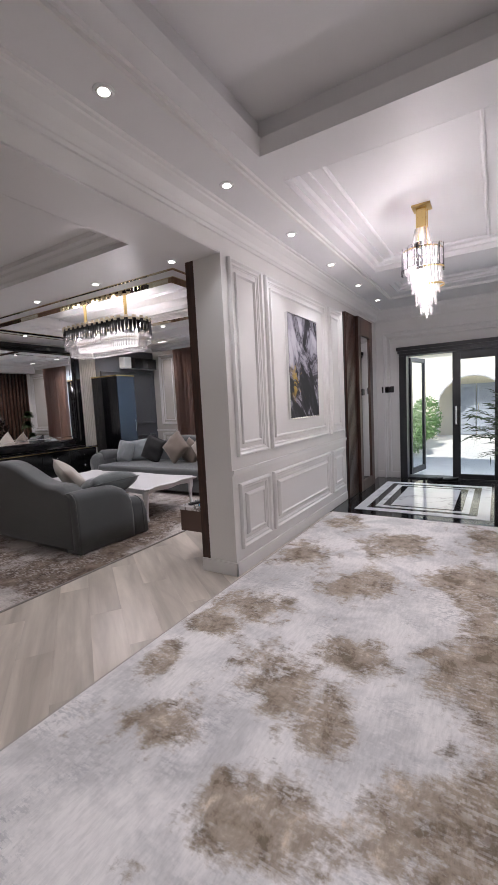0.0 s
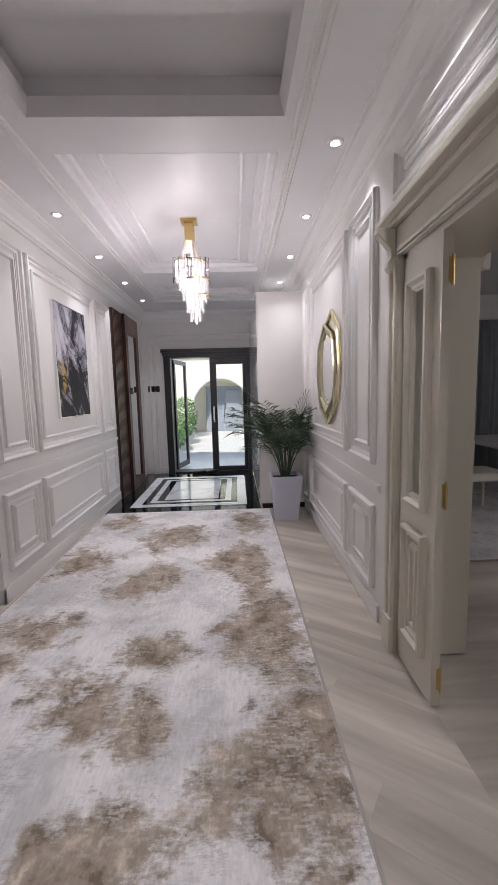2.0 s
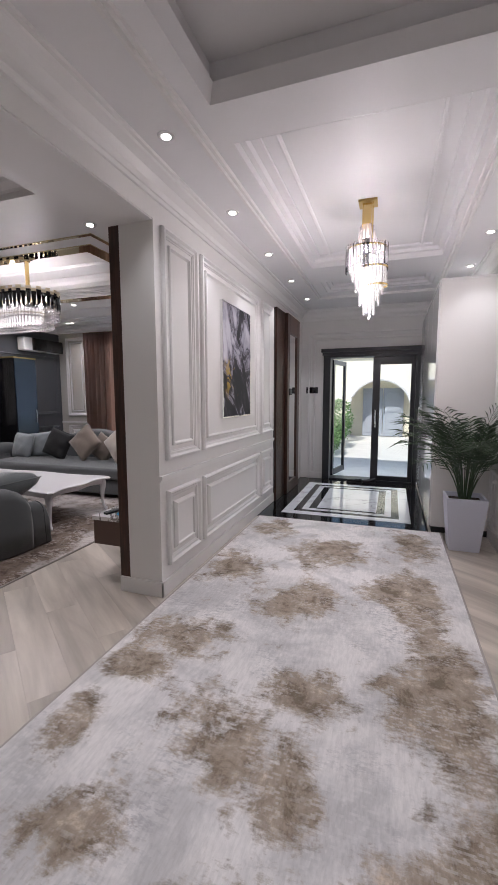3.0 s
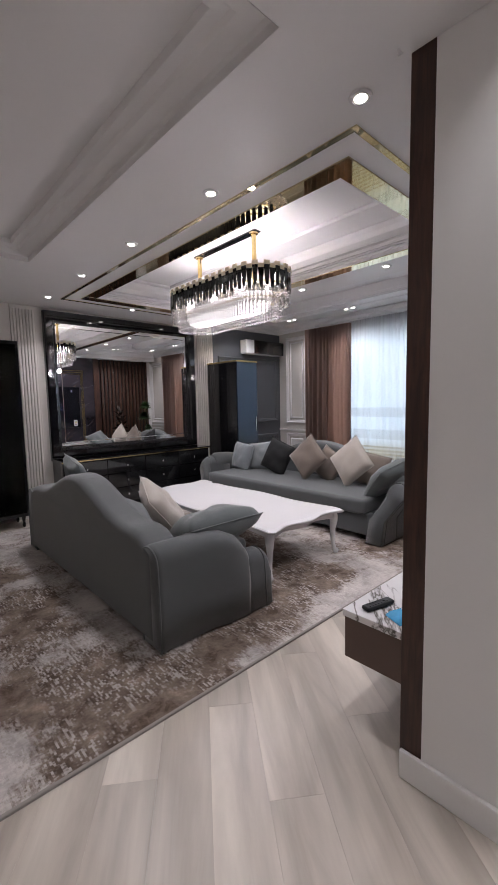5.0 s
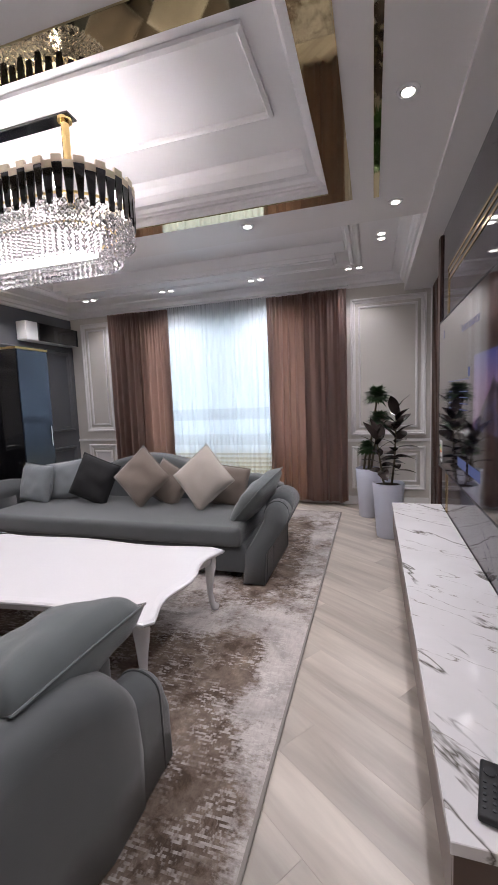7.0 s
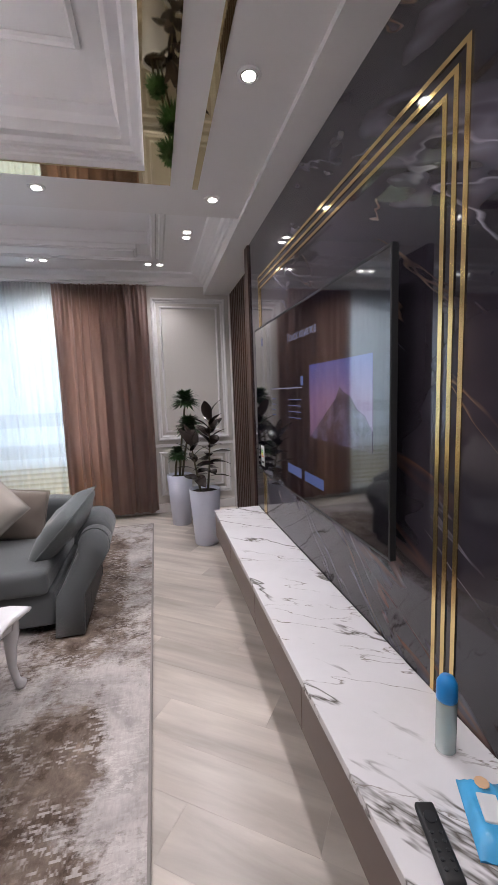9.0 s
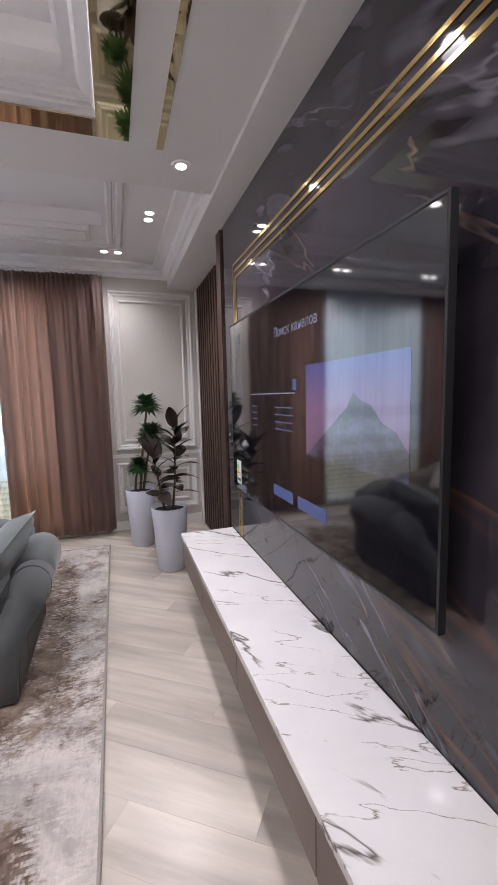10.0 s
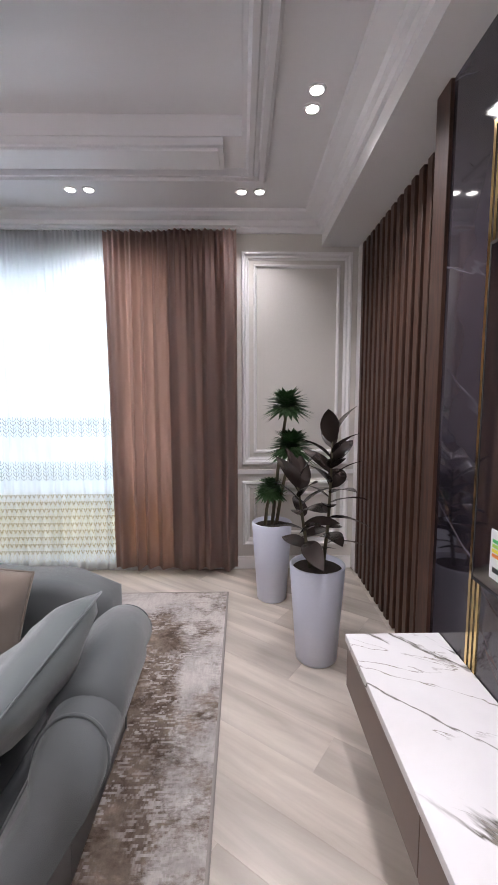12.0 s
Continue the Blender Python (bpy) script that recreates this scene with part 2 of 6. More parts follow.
for _k, (_col, _sc, _wd, _tn, _off) in enumerate((((0.13, 0.12, 0.15), 1.1, 0.030, 24, 1.3), ((0.24, 0.23, 0.27), 1.9, 0.008, 30, 4.1), ((0.13, 0.062, 0.038), 1.0, 0.014, 18, 8.8), ((0.26, 0.17, 0.11), 1.6, 0.004, 38, 6.2))):
    _t = vein_noise(_n, _l, _sc, 7.0, 0, _tn, 5, 0.0, (0, _off, 0.4 * _k))
    _rv = ramp(_n, [(0.5 - _wd, (0, 0, 0)), (0.5, (0.9, 0.9, 0.9)), (0.5 + _wd * 0.4, (0, 0, 0))])
    _l.new(_t.outputs[0], _rv.inputs[0])
    _g = noise_at(_n, _l, 1.3, (1, 1, 1), 0, 3, 0.6, 0, (_off, 2.2, _k))
    _rg = ramp(_n, [(0.47, (0, 0, 0)), (0.60, (0.9, 0.9, 0.9))])
    _l.new(_g.outputs[0], _rg.inputs[0])
    _out = mix(_n, _l, mix(_n, _l, 1.0, _rv.outputs[0], _rg.outputs[0], "MULTIPLY"), _out, _col)
_l.new(_out, _b.inputs["Base Color"])
HALLMARBLE = marble("polished_white_floor_marble", (0.72, 0.73, 0.76), (0.60, 0.62, 0.66), (0.40, 0.40, 0.42), (0.5, 0.5, 0.5), 2.0, 0.06)
BLACKFLOOR = marble("polished_black_floor_marble", (0.008, 0.008, 0.009), (0.016, 0.015, 0.016), (0.10, 0.08, 0.07), (0.05, 0.05, 0.05), 1.5, 0.06)


def rug_mat(name, pale, mid, brown, tint, scale, seed, low, high, streaks=1.0, speckle=(0.44, 0.43, 0.45), blots=(), peak=0.64, base=0.37, dash_gain=0.32):
    """A woven abstract rug: pale ground, worn brown clouds, short weft streaks."""
    m = mat(name, pale, 0.95)
    n, l, b = nodes(m)
    cloud = noise_at(n, l, scale, (1, 0.75, 1), 0, 3, 0.5, 0.5, (seed, 0, 0))
    rc = ramp(n, [(low, (0, 0, 0)), (high, (1, 1, 1))])
    l.new(cloud.outputs[0], rc.inputs[0])
    if blots:
        geo = n.new("ShaderNodeTexCoord")
        near = None
        for bx, by, rx, ry in blots:
            mp, ln = n.new("ShaderNodeMapping"), n.new("ShaderNodeVectorMath")
            mp.vector_type, ln.operation = "TEXTURE", "LENGTH"
            mp.inputs["Location"].default_value, mp.inputs["Scale"].default_value = (bx, by, 0), (rx, ry, 1000)
            l.new(geo.outputs["Object"], mp.inputs[0]); l.new(mp.outputs[0], ln.inputs[0])
            if near is None:
                near = ln.outputs["Value"]
            else:
                mn = n.new("ShaderNodeMath"); mn.operation = "MINIMUM"
                l.new(near, mn.inputs[0]); l.new(ln.outputs["Value"], mn.inputs[1])
                near = mn.outputs[0]
        fall = n.new("ShaderNodeMapRange")
        fall.inputs[1].default_value, fall.inputs[2].default_value, fall.inputs[3].default_value, fall.inputs[4].default_value = 0.2, 1.6, peak, base
        l.new(near, fall.inputs[0])
        wobble = n.new("ShaderNodeMath"); wobble.operation = "MULTIPLY_ADD"
        l.new(cloud.outputs[0], wobble.inputs[0]); wobble.inputs[1].default_value = 0.5
        low_ = n.new("ShaderNodeMath"); low_.operation = "SUBTRACT"
        l.new(fall.outputs[0], low_.inputs[0]); low_.inputs[1].default_value = 0.25
        l.new(low_.outputs[0], wobble.inputs[2])
        field = wobble.outputs[0]
    else:
        field = cloud.outputs[0]
    weft = noise_at(n, l, 26, (1, 2.6, 1), 0, 4, 0.7, 0.0, (0, seed, 0))
    warp = noise_at(n, l, 14, (4.5, 1, 1), 0, 4, 0.7, 0.0, (seed, 3, 0))
    br = noise_at(n, l, 7.5, (1, 1, 1), 0, 8, 0.72, 0.3, (seed, 8, 0))
    rb = ramp(n, [(0.42, (0, 0, 0)), (0.52, (1, 1, 1))])
    add = n.new("ShaderNodeMath"); add.operation = "MULTIPLY_ADD"
    l.new(weft.outputs[0], add.inputs[0]); add.inputs[1].default_value = 0.30 * streaks
    l.new(br.outputs[0], add.inputs[2])
    sub = n.new("ShaderNodeMath"); sub.operation = "SUBTRACT"
    l.new(add.outputs[0], sub.inputs[0]); sub.inputs[1].default_value = 0.15 * streaks
    l.new(sub.outputs[0], rb.inputs[0])
    edge = n.new("ShaderNodeMath"); edge.operation = "MULTIPLY_ADD"
    l.new(sub.outputs[0], edge.inputs[0]); edge.inputs[1].default_value = 0.42
    shift = n.new("ShaderNodeMath"); shift.operation = "SUBTRACT"
    l.new(field, shift.inputs[0]); shift.inputs[1].default_value = 0.21
    l.new(shift.outputs[0], edge.inputs[2])
    l.new(edge.outputs[0], rc.inputs[0])
    f = rc.outputs[0]
    speck = noise_at(n, l, 42, (0.6, 1.5, 1), 0, 3, 0.7, 0.0, (1, seed, 0))
    rs = ramp(n, [(0.50, (0, 0, 0)), (0.57, (0.85, 0.85, 0.85))])
    l.new(speck.outputs[0], rs.inputs[0])
    patch = noise_at(n, l, 2.4, (1, 1, 1), 0, 4, 0.6, 0.3, (seed + 9, 5, 0))
    rp = ramp(n, [(0.50, (0, 0, 0)), (0.64, (0.8, 0.8, 0.8))])
    l.new(patch.outputs[0], rp.inputs[0])
    fs = mix(n, l, 1.0, rs.outputs[0], rp.outputs[0], "MULTIPLY")
    g = noise_at(n, l, 2.1, (1, 1, 1), 0, 6, 0.65, 0.4, (seed + 4, 2, 0))
    rg = ramp(n, [(0.42, pale), (0.50, tuple((p + q) / 2 for p, q in zip(pale, tint))), (0.58, tint)])
    l.new(g.outputs[0], rg.inputs[0])
    tone = noise_at(n, l, 7.0, (1, 1, 1), 0, 8, 0.72, 0.3, (seed, 1, 0))
    rt = ramp(n, [(0.30, tuple(1.7 * p for p in mid)), (0.42, mid), (0.52, tuple((p + q) / 2 for p, q in zip(mid, brown))), (0.60, tuple(0.75 * q for q in brown))])
    l.new(tone.outputs[0], rt.inputs[0])
    ground_tone = mix(n, l, fs, rg.outputs[0], speckle)
    out = mix(n, l, f, ground_tone, rt.outputs[0])
    def woven(cell, scale_, run, shift_, lo_, hi_):
        """Single pile rows: noise that steps from knot to knot."""
        tc_, sn, mp_, tn = n.new("ShaderNodeTexCoord"), n.new("ShaderNodeVectorMath"), n.new("ShaderNodeMapping"), n.new("ShaderNodeTexNoise")
        sn.operation = "SNAP"; sn.inputs[1].default_value = (cell[0], cell[1], 1.0)
        mp_.inputs["Location"].default_value, mp_.inputs["Scale"].default_value = shift_, run
        tn.inputs["Scale"].default_value, tn.inputs["Detail"].default_value, tn.inputs["Roughness"].default_value = scale_, 3, 0.75
        l.new(tc_.outputs["Object"], sn.inputs[0]); l.new(sn.outputs[0], mp_.inputs[0]); l.new(mp_.outputs[0], tn.inputs["Vector"])
        r_ = ramp(n, [(lo_, (0, 0, 0)), (hi_, (1, 1, 1))])
        l.new(tn.outputs[0], r_.inputs[0])
        return r_.outputs[0]
    dash = woven((0.003, 0.010), 22, (0.7, 7.0, 1), (seed, 4, 0), 0.50, 0.58)
    dash2 = woven((0.010, 0.005), 20, (5.0, 0.8, 1), (3, seed, 0), 0.54, 0.58)
    zone = noise_at(n, l, 2.8, (1, 1, 1), 0, 4, 0.6, 0.3, (seed + 2, 6, 0))
    rl = ramp(n, [(0.44, (0, 0, 0)), (0.56, (1, 1, 1))])
    l.new(zone.outputs[0], rl.inputs[0])
    soft = ramp(n, [(low - 0.08, (0, 0, 0)), (low + 0.02, (0.8, 0.8, 0.8)), (high + 0.06, (0.15, 0.15, 0.15))])
    l.new(edge.outputs[0], soft.inputs[0])
    out = mix(n, l, mix(n, l, 1.0, mix(n, l, 1.0, rl.outputs[0], dash, "MULTIPLY"), (dash_gain,) * 3, "MULTIPLY"), out, pale)
    out = mix(n, l, mix(n, l, 1.0, soft.outputs[0], mix(n, l, 1.0, dash2, (0.25 * dash_gain,) * 3, "MULTIPLY"), "MULTIPLY"), out, brown)
    rw = ramp(n, [(0.35, (0.86, 0.86, 0.86)), (0.6, (1.04, 1.04, 1.04))])
    l.new(warp.outputs[0], rw.inputs[0])
    out = mix(n, l, 0.8, out, rw.outputs[0], "MULTIPLY")
    l.new(out, b.inputs["Base Color"])
    bp = n.new("ShaderNodeBump"); bp.inputs["Strength"].default_value = 0.5; bp.inputs["Distance"].default_value = 0.004
    l.new(add.outputs[0], bp.inputs["Height"]); l.new(bp.outputs[0], b.inputs["Normal"])
    return m


HALL_BLOTS = [(-1.42, 4.51, 0.27, 0.34), (-0.75, 4.03, 0.35, 0.37), (0.00, 4.45, 0.22, 0.34), (0.00, 3.35, 0.28, 0.47), (-1.43, 3.42, 0.30, 0.30), (-0.72, 3.06, 0.35, 0.27),
              (0.05, 2.31, 0.28, 0.50), (-1.33, 2.39, 0.30, 0.22), (-1.49, 2.04, 0.22, 0.13), (-0.60, 2.09, 0.27, 0.18), (-0.86, 1.79, 0.25, 0.34), (-0.54, 1.69, 0.13, 0.25),
              (0.07, 1.37, 0.28, 0.38), (-1.29, 1.22, 0.25, 0.16), (-0.61, 1.05, 0.27, 0.15), (-1.54, 1.59, 0.13, 0.22)]
SALON_BLOTS = [(-3.50, 3.25, 0.30, 0.5), (-3.25, 2.35, 0.22, 0.4), (-3.45, 4.0, 0.2, 0.25), (-3.42, 5.9, 0.12, 0.5), (-3.59, 2.02, 0.3, 0.28), (-4.49, 2.07, 0.5, 0.2), (-5.69, 1.87, 0.5, 0.3), (-3.54, 5.37, 0.25, 0.4), (-3.59, 6.57, 0.2, 0.3), (-4.69, 3.97, 0.8, 0.35), (-3.34, 2.87, 0.15, 0.2), (-5.29, 1.27, 0.6, 0.2)]
HALLRUG = rug_mat("ivory_and_taupe_weave", (0.80, 0.77, 0.765), (0.40, 0.335, 0.275), (0.25, 0.195, 0.145), (0.57, 0.555, 0.56), 2.6, 3.0, 0.47, 0.55, 1.3, blots=HALL_BLOTS, base=0.38)
SALONRUG = rug_mat("grey_and_brown_weave", (0.52, 0.475, 0.45), (0.19, 0.145, 0.115), (0.095, 0.062, 0.042), (0.31, 0.28, 0.265), 2.2, 7.0, 0.46, 0.56, 1.8, (0.66, 0.62, 0.59), SALON_BLOTS, 0.74, 0.47, 0.75)


def cloth(name, color, sheen=0.4, rough=0.8, transmit=0.0, through_color=None):
    m = mat(name, color, rough, var=0.08, scale=4, bump=0.3, bscale=400, Sheen_Weight=sheen)
    if transmit:
        n, l, b = nodes(m)
        tr = n.new("ShaderNodeBsdfTranslucent")
        tr.inputs[0].default_value = (*(through_color or color), 1)
        mx = n.new("ShaderNodeMixShader"); mx.inputs[0].default_value = transmit
        l.new(b.outputs[0], mx.inputs[1]); l.new(tr.outputs[0], mx.inputs[2])
        l.new(mx.outputs[0], n["Material Output"].inputs[0])
    return m


CURTAIN = cloth("mauve_brown_satin", (0.215, 0.163, 0.148), 0.2, 0.33, 0.55, (0.66, 0.465, 0.39))
SHEER = cloth("white_voile", (0.86, 0.88, 0.90), 0.0, 0.9, 0.62)
C_GREY = cloth("grey_blue_cushion", (0.20, 0.22, 0.235))
C_BLACK = cloth("black_cushion", (0.010, 0.010, 0.011), 0.0)
C_TAUPE = cloth("taupe_cushion", (0.20, 0.16, 0.13))
C_BEIGE = cloth("beige_cushion", (0.47, 0.425, 0.375))
C_TEAL = cloth("grey_green_cushion", (0.115, 0.132, 0.134))

# ---- mesh helpers ----
def part(name, bm, material, parent=None, label="", smooth=False):
    """Links a bmesh as one mesh object under a thing or a part."""
    me = bpy.data.meshes.new(name)
    bm.to_mesh(me)
    bm.free()
    me.materials.append(material)
    if smooth:
        me.shade_smooth()
    ob = new(name, me)
    if parent:
        ob.parent = parent
    if label:
        ob["label"] = label
    return ob


def thing(name, label, category, group="", at=(0, 0, 0), turn=0):
    ob = new(name)
    ob.matrix_world = pose(*at, 0, 0, turn)
    ob.empty_display_size = 0.1
    return tagged(ob, label, category, group)


def box(x0, x1, y0, y1, z0, z1, bevel=0.0, bm=None, segments=2):
    bm = bm or bmesh.new()
    v = [bm.verts.new((x, y, z)) for x in (x0, x1) for y in (y0, y1) for z in (z0, z1)]
    fs = [bm.faces.new([v[i] for i in q]) for q in ((0, 1, 3, 2), (4, 6, 7, 5), (0, 4, 5, 1), (2, 3, 7, 6), (0, 2, 6, 4), (1, 5, 7, 3))]
    if bevel:
        es = list({e for f in fs for e in f.edges})
        bmesh.ops.bevel(bm, geom=es, offset=bevel, segments=segments, affect="EDGES", profile=0.6)
    return bm


def boxes(*sizes, bevel=0.0):
    bm = bmesh.new()
    for s in sizes:
        box(*s, bevel=bevel, bm=bm)
    return bm


def lathe(profile, steps=24, center=(0, 0), bm=None):
    """Turned solid from (radius, z) points."""
    bm = bm or bmesh.new()
    rings = []
    for r, z in profile:
        rings.append([bm.verts.new((center[0] + max(r, 1e-4) * math.cos(a * math.tau / steps), center[1] + max(r, 1e-4) * math.sin(a * math.tau / steps), z)) for a in range(steps)])
    for p, q in zip(rings, rings[1:]):
        for i in range(steps):
            bm.faces.new((p[i], p[(i + 1) % steps], q[(i + 1) % steps], q[i]))
    bm.faces.new(list(reversed(rings[0])))
    bm.faces.new(rings[-1])
    return bm


def tube(points, radii, steps=8, bm=None, closed=False):
    bm = bm or bmesh.new()
    pts = [Vector(p) for p in points]
    if not isinstance(radii, (list, tuple)):
        radii = [radii] * len(pts)
    rings = []
    for i, p in enumerate(pts):
        a = pts[(i - 1) % len(pts)] if closed or i else p
        b = pts[(i + 1) % len(pts)] if closed or i < len(pts) - 1 else p
        d = (b - a).normalized()
        side = d.cross(Vector((0.13, 0.31, 0.94)) if abs(d.z) < 0.9 else Vector((1, 0.1, 0))).normalized()
        up = side.cross(d)
        rings.append([bm.verts.new(p + radii[i] * (side * math.cos(k * math.tau / steps) + up * math.sin(k * math.tau / steps))) for k in range(steps)])
    pairs = list(zip(rings, rings[1:])) + ([(rings[-1], rings[0])] if closed else [])
    for p, q in pairs:
        for i in range(steps):
            bm.faces.new((p[i], p[(i + 1) % steps], q[(i + 1) % steps], q[i]))
    if not closed:
        bm.faces.new(list(reversed(rings[0])))
        bm.faces.new(rings[-1])
    bmesh.ops.recalc_face_normals(bm, faces=bm.faces)
    return bm


def plane_map(kind, c):
    """(u, v, h) on a wall, ceiling or floor: h stands off into the room."""
    return {"x+": lambda u, v, h: (c + h, u, v), "x-": lambda u, v, h: (c - h, u, v), "y-": lambda u, v, h: (u, c - h, v), "y+": lambda u, v, h: (u, c + h, v),
            "z-": lambda u, v, h: (u, v, c - h), "z+": lambda u, v, h: (u, v, c + h)}[kind]


def loft(rect, profile, where, bm=None, fill=False):
    """A mitred frame: the profile, (inset, stand-off) points, runs round the rectangle (u0, u1, v0, v1)."""
    bm = bm or bmesh.new()
    u0, u1, v0, v1 = rect
    rings = [[bm.verts.new(where(u, v, h)) for u, v in ((u0 + d, v0 + d), (u1 - d, v0 + d), (u1 - d, v1 - d), (u0 + d, v1 - d))] for d, h in profile]
    for p, q in zip(rings, rings[1:]):
        for i in range(4):
            bm.faces.new((p[i], p[(i + 1) % 4], q[(i + 1) % 4], q[i]))
    if fill:
        bm.faces.new(rings[-1])
    bmesh.ops.recalc_face_normals(bm, faces=bm.faces)
    return bm


MOULD = [(0, 0), (0, 0.020), (0.006, 0.034), (0.020, 0.036), (0.028, 0.026), (0.034, 0.018), (0.050, 0.017), (0.056, 0.008), (0.062, 0.006), (0.064, 0)]
THIN = [(0, 0), (0, 0.012), (0.005, 0.020), (0.016, 0.020), (0.022, 0.009), (0.028, 0)]
FIELD = [(0, 0), (0.001, 0.010), (0.012, 0.024), (0.018, 0.030), (0.030, 0.030), (0.036, 0.018), (0.044, 0.016)]


def structure(ob):
    ob["kind"] = "structure"
    return ob


def extrude_xz(points, y0, y1, bevel=0.0, segments=3, bm=None):
    """A solid from an outline in x and z, thick from y0 to y1."""
    bm = bm or bmesh.new()
    a = [bm.verts.new((x, y0, z)) for x, z in points]
    b = [bm.verts.new((x, y1, z)) for x, z in points]
    f1, f2 = bm.faces.new(a), bm.faces.new(list(reversed(b)))
    n = len(a)
    for i in range(n):
        bm.faces.new((a[i], b[i], b[(i + 1) % n], a[(i + 1) % n]))
    bmesh.ops.recalc_face_normals(bm, faces=bm.faces)
    if bevel:
        es = list({e for f in (f1, f2) for e in f.edges})
        bmesh.ops.bevel(bm, geom=es, offset=bevel, segments=segments, affect="EDGES", profile=0.5)
    return bm

# ---- structure ----
HX0, HX1, HY0, HY1, HZ = -1.785, 0.78, -1.6, 7.6, 2.97
SX0, SX1, SY0, SY1, SZ, BZ = -7.38, -2.085, -1.2, 7.7, 2.807, 3.01


def wall(name, *sizes, material=WALL):
    return structure(part(name, boxes(*sizes), material))


floor = structure(part("floor", boxes((-7.6, 0.79, -1.8, 4.98, -0.2, -0.012), (-7.6, -1.80, 4.98, 7.9, -0.2, -0.012), (0.18, 0.79, 4.98, 7.7, -0.2, -0.012), (0.79, 6.2, -1.8, 7.7, -0.2, -0.012)), OAK))
hall_left = wall("wall_hall_west", (-1.95, HX0, 2.775, 5.76, 0, 3.2), (-1.794, HX0, 5.76, 7.8, 0, 3.2), (-2.162, HX0, -1.8, 2.775, 2.664, 3.2), (-2.06, -1.95, 2.775, 2.90, 0, 3.2), (-2.162, -2.06, 2.775, 2.90, 2.664, 3.2), (-2.162, HX0, -1.8, -1.0, 0, 2.66))
structure(part("opening_soffit", box(-2.162, HX0 - 0.004, -1.0, 2.773, 2.655, 2.663), CEIL_SALON))
hall_right = wall("wall_hall_east", (HX1, 1.15, 2.10, 7.8, 0, 3.2), (HX1, 1.15, -0.1, 2.10, 2.13, 3.2), (HX1, 1.15, -1.8, -0.1, 0, 3.2))
hall_far = wall("wall_hall_north", (-1.95, -1.36, HY1, 7.85, 0, 3.2), (0.22, 1.15, HY1, 7.85, 0, 3.2), (-1.36, 0.22, HY1, 7.85, 2.28, 3.2))
hall_near = wall("wall_hall_south", (-2.16, 1.15, -1.8, HY0, 0, 3.2))
salon_w = wall("wall_salon_west", (-7.6, SX0, -1.4, 7.9, 0, 3.3), material=SALONWALL)
salon_s = wall("wall_salon_south", (SX0, -2.162, -1.4, SY0, 0, 3.3), material=SALONWALL)
salon_n = wall("wall_salon_north", (SX0, -6.02, SY1, 7.95, 0, 3.3), (-3.52, -1.8, SY1, 7.95, 0, 3.3), (-6.02, -3.52, SY1, 7.95, 0, 0.04), (-6.02, -3.52, SY1, 7.95, 2.62, 3.3), material=SALONWALL)
salon_e = wall("wall_salon_east", (-2.05, -1.96, 2.90, 5.9, 0, 2.78), (-1.89, -1.795, 5.9, 7.9, 0, 3.3), material=SALONWALL)
grey = structure(part("wall_niche", box(SX0, SX0 + 0.03, 5.95, SY1, 0, 2.86), GREYWALL))
for v0, v1, u0, u1 in ((1.1, 2.35, 6.05, 7.6), (0.2, 0.85, 6.05, 7.6)):
    structure(part("niche_moulding", loft((u0, u1, v0, v1), MOULD, plane_map("x+", SX0 + 0.03)), GREYWALL, grey))


def plate(rect, holes, z0, z1, bm):
    """A slab with holes in a row along y."""
    x0, x1, y0, y1 = rect
    y = y0
    for hx0, hx1, hy0, hy1 in holes:
        box(x0, x1, y, hy0, z0, z1, bm=bm)
        box(x0, hx0, hy0, hy1, z0, z1, bm=bm)
        box(hx1, x1, hy0, hy1, z0, z1, bm=bm)
        y = hy1
    box(x0, x1, y, y1, z0, z1, bm=bm)


def shrunk(r, d=0.002):
    return (r[0] + d, r[1] - d, r[2] + d, r[3] - d)


# hall ceiling with three trays
T1, T2, T3 = (-1.17, 0.23, -1.0, 2.36), (-1.17, 0.23, 2.70, 5.22), (-1.17, 0.23, 5.84, 6.42)
bm = bmesh.new()
plate((HX0, HX1, HY0, HY1), (T1, T2, T3), HZ, 3.3, bm)
loft(shrunk(T1), [(0, 0), (0.03, -0.085), (-0.07, -0.09), (-0.07, -0.20), (0, -0.20), (0.3, -0.20)], plane_map("z-", HZ), bm, True)
loft(shrunk(T2), [(0, 0), (0, -0.055), (0.035, -0.060), (0.050, -0.088), (0.11, -0.092), (0.112, -0.11)], plane_map("z-", HZ), bm, True)
loft((-0.95, 0.01, 2.83, 5.09), [(-0.014, -0.109), (-0.014, -0.092), (0, -0.088), (0.014, -0.094), (0.018, -0.109)], plane_map("z-", HZ), bm)
loft(shrunk(T3), [(0, 0), (0.0, -0.012), (0.02, -0.02), (0.05, -0.02), (0.06, -0.05), (0.10, -0.06), (0.10, -0.09)], plane_map("z-", HZ), bm, True)
ceiling_hall = structure(part("ceiling_hall", bm, CEIL))
CORNICE = [(0, 0.18), (0.012, 0.175), (0.02, 0.155), (0.028, 0.15), (0.03, 0.11), (0.055, 0.06), (0.10, 0.03), (0.105, 0.018), (0.125, 0.015), (0.13, 0.0)]
structure(part("cornice_hall", loft((HX0, HX1, HY0, HY1), CORNICE, plane_map("z-", HZ)), TRIM))
bm = loft((-1.36, 0.36, -1.3, 6.7), [(0, 0), (0.0, 0.012), (0.010, 0.024), (0.030, 0.024), (0.036, 0.008), (0.046, 0.008), (0.052, 0.018), (0.066, 0.018), (0.072, 0)], plane_map("z-", HZ))
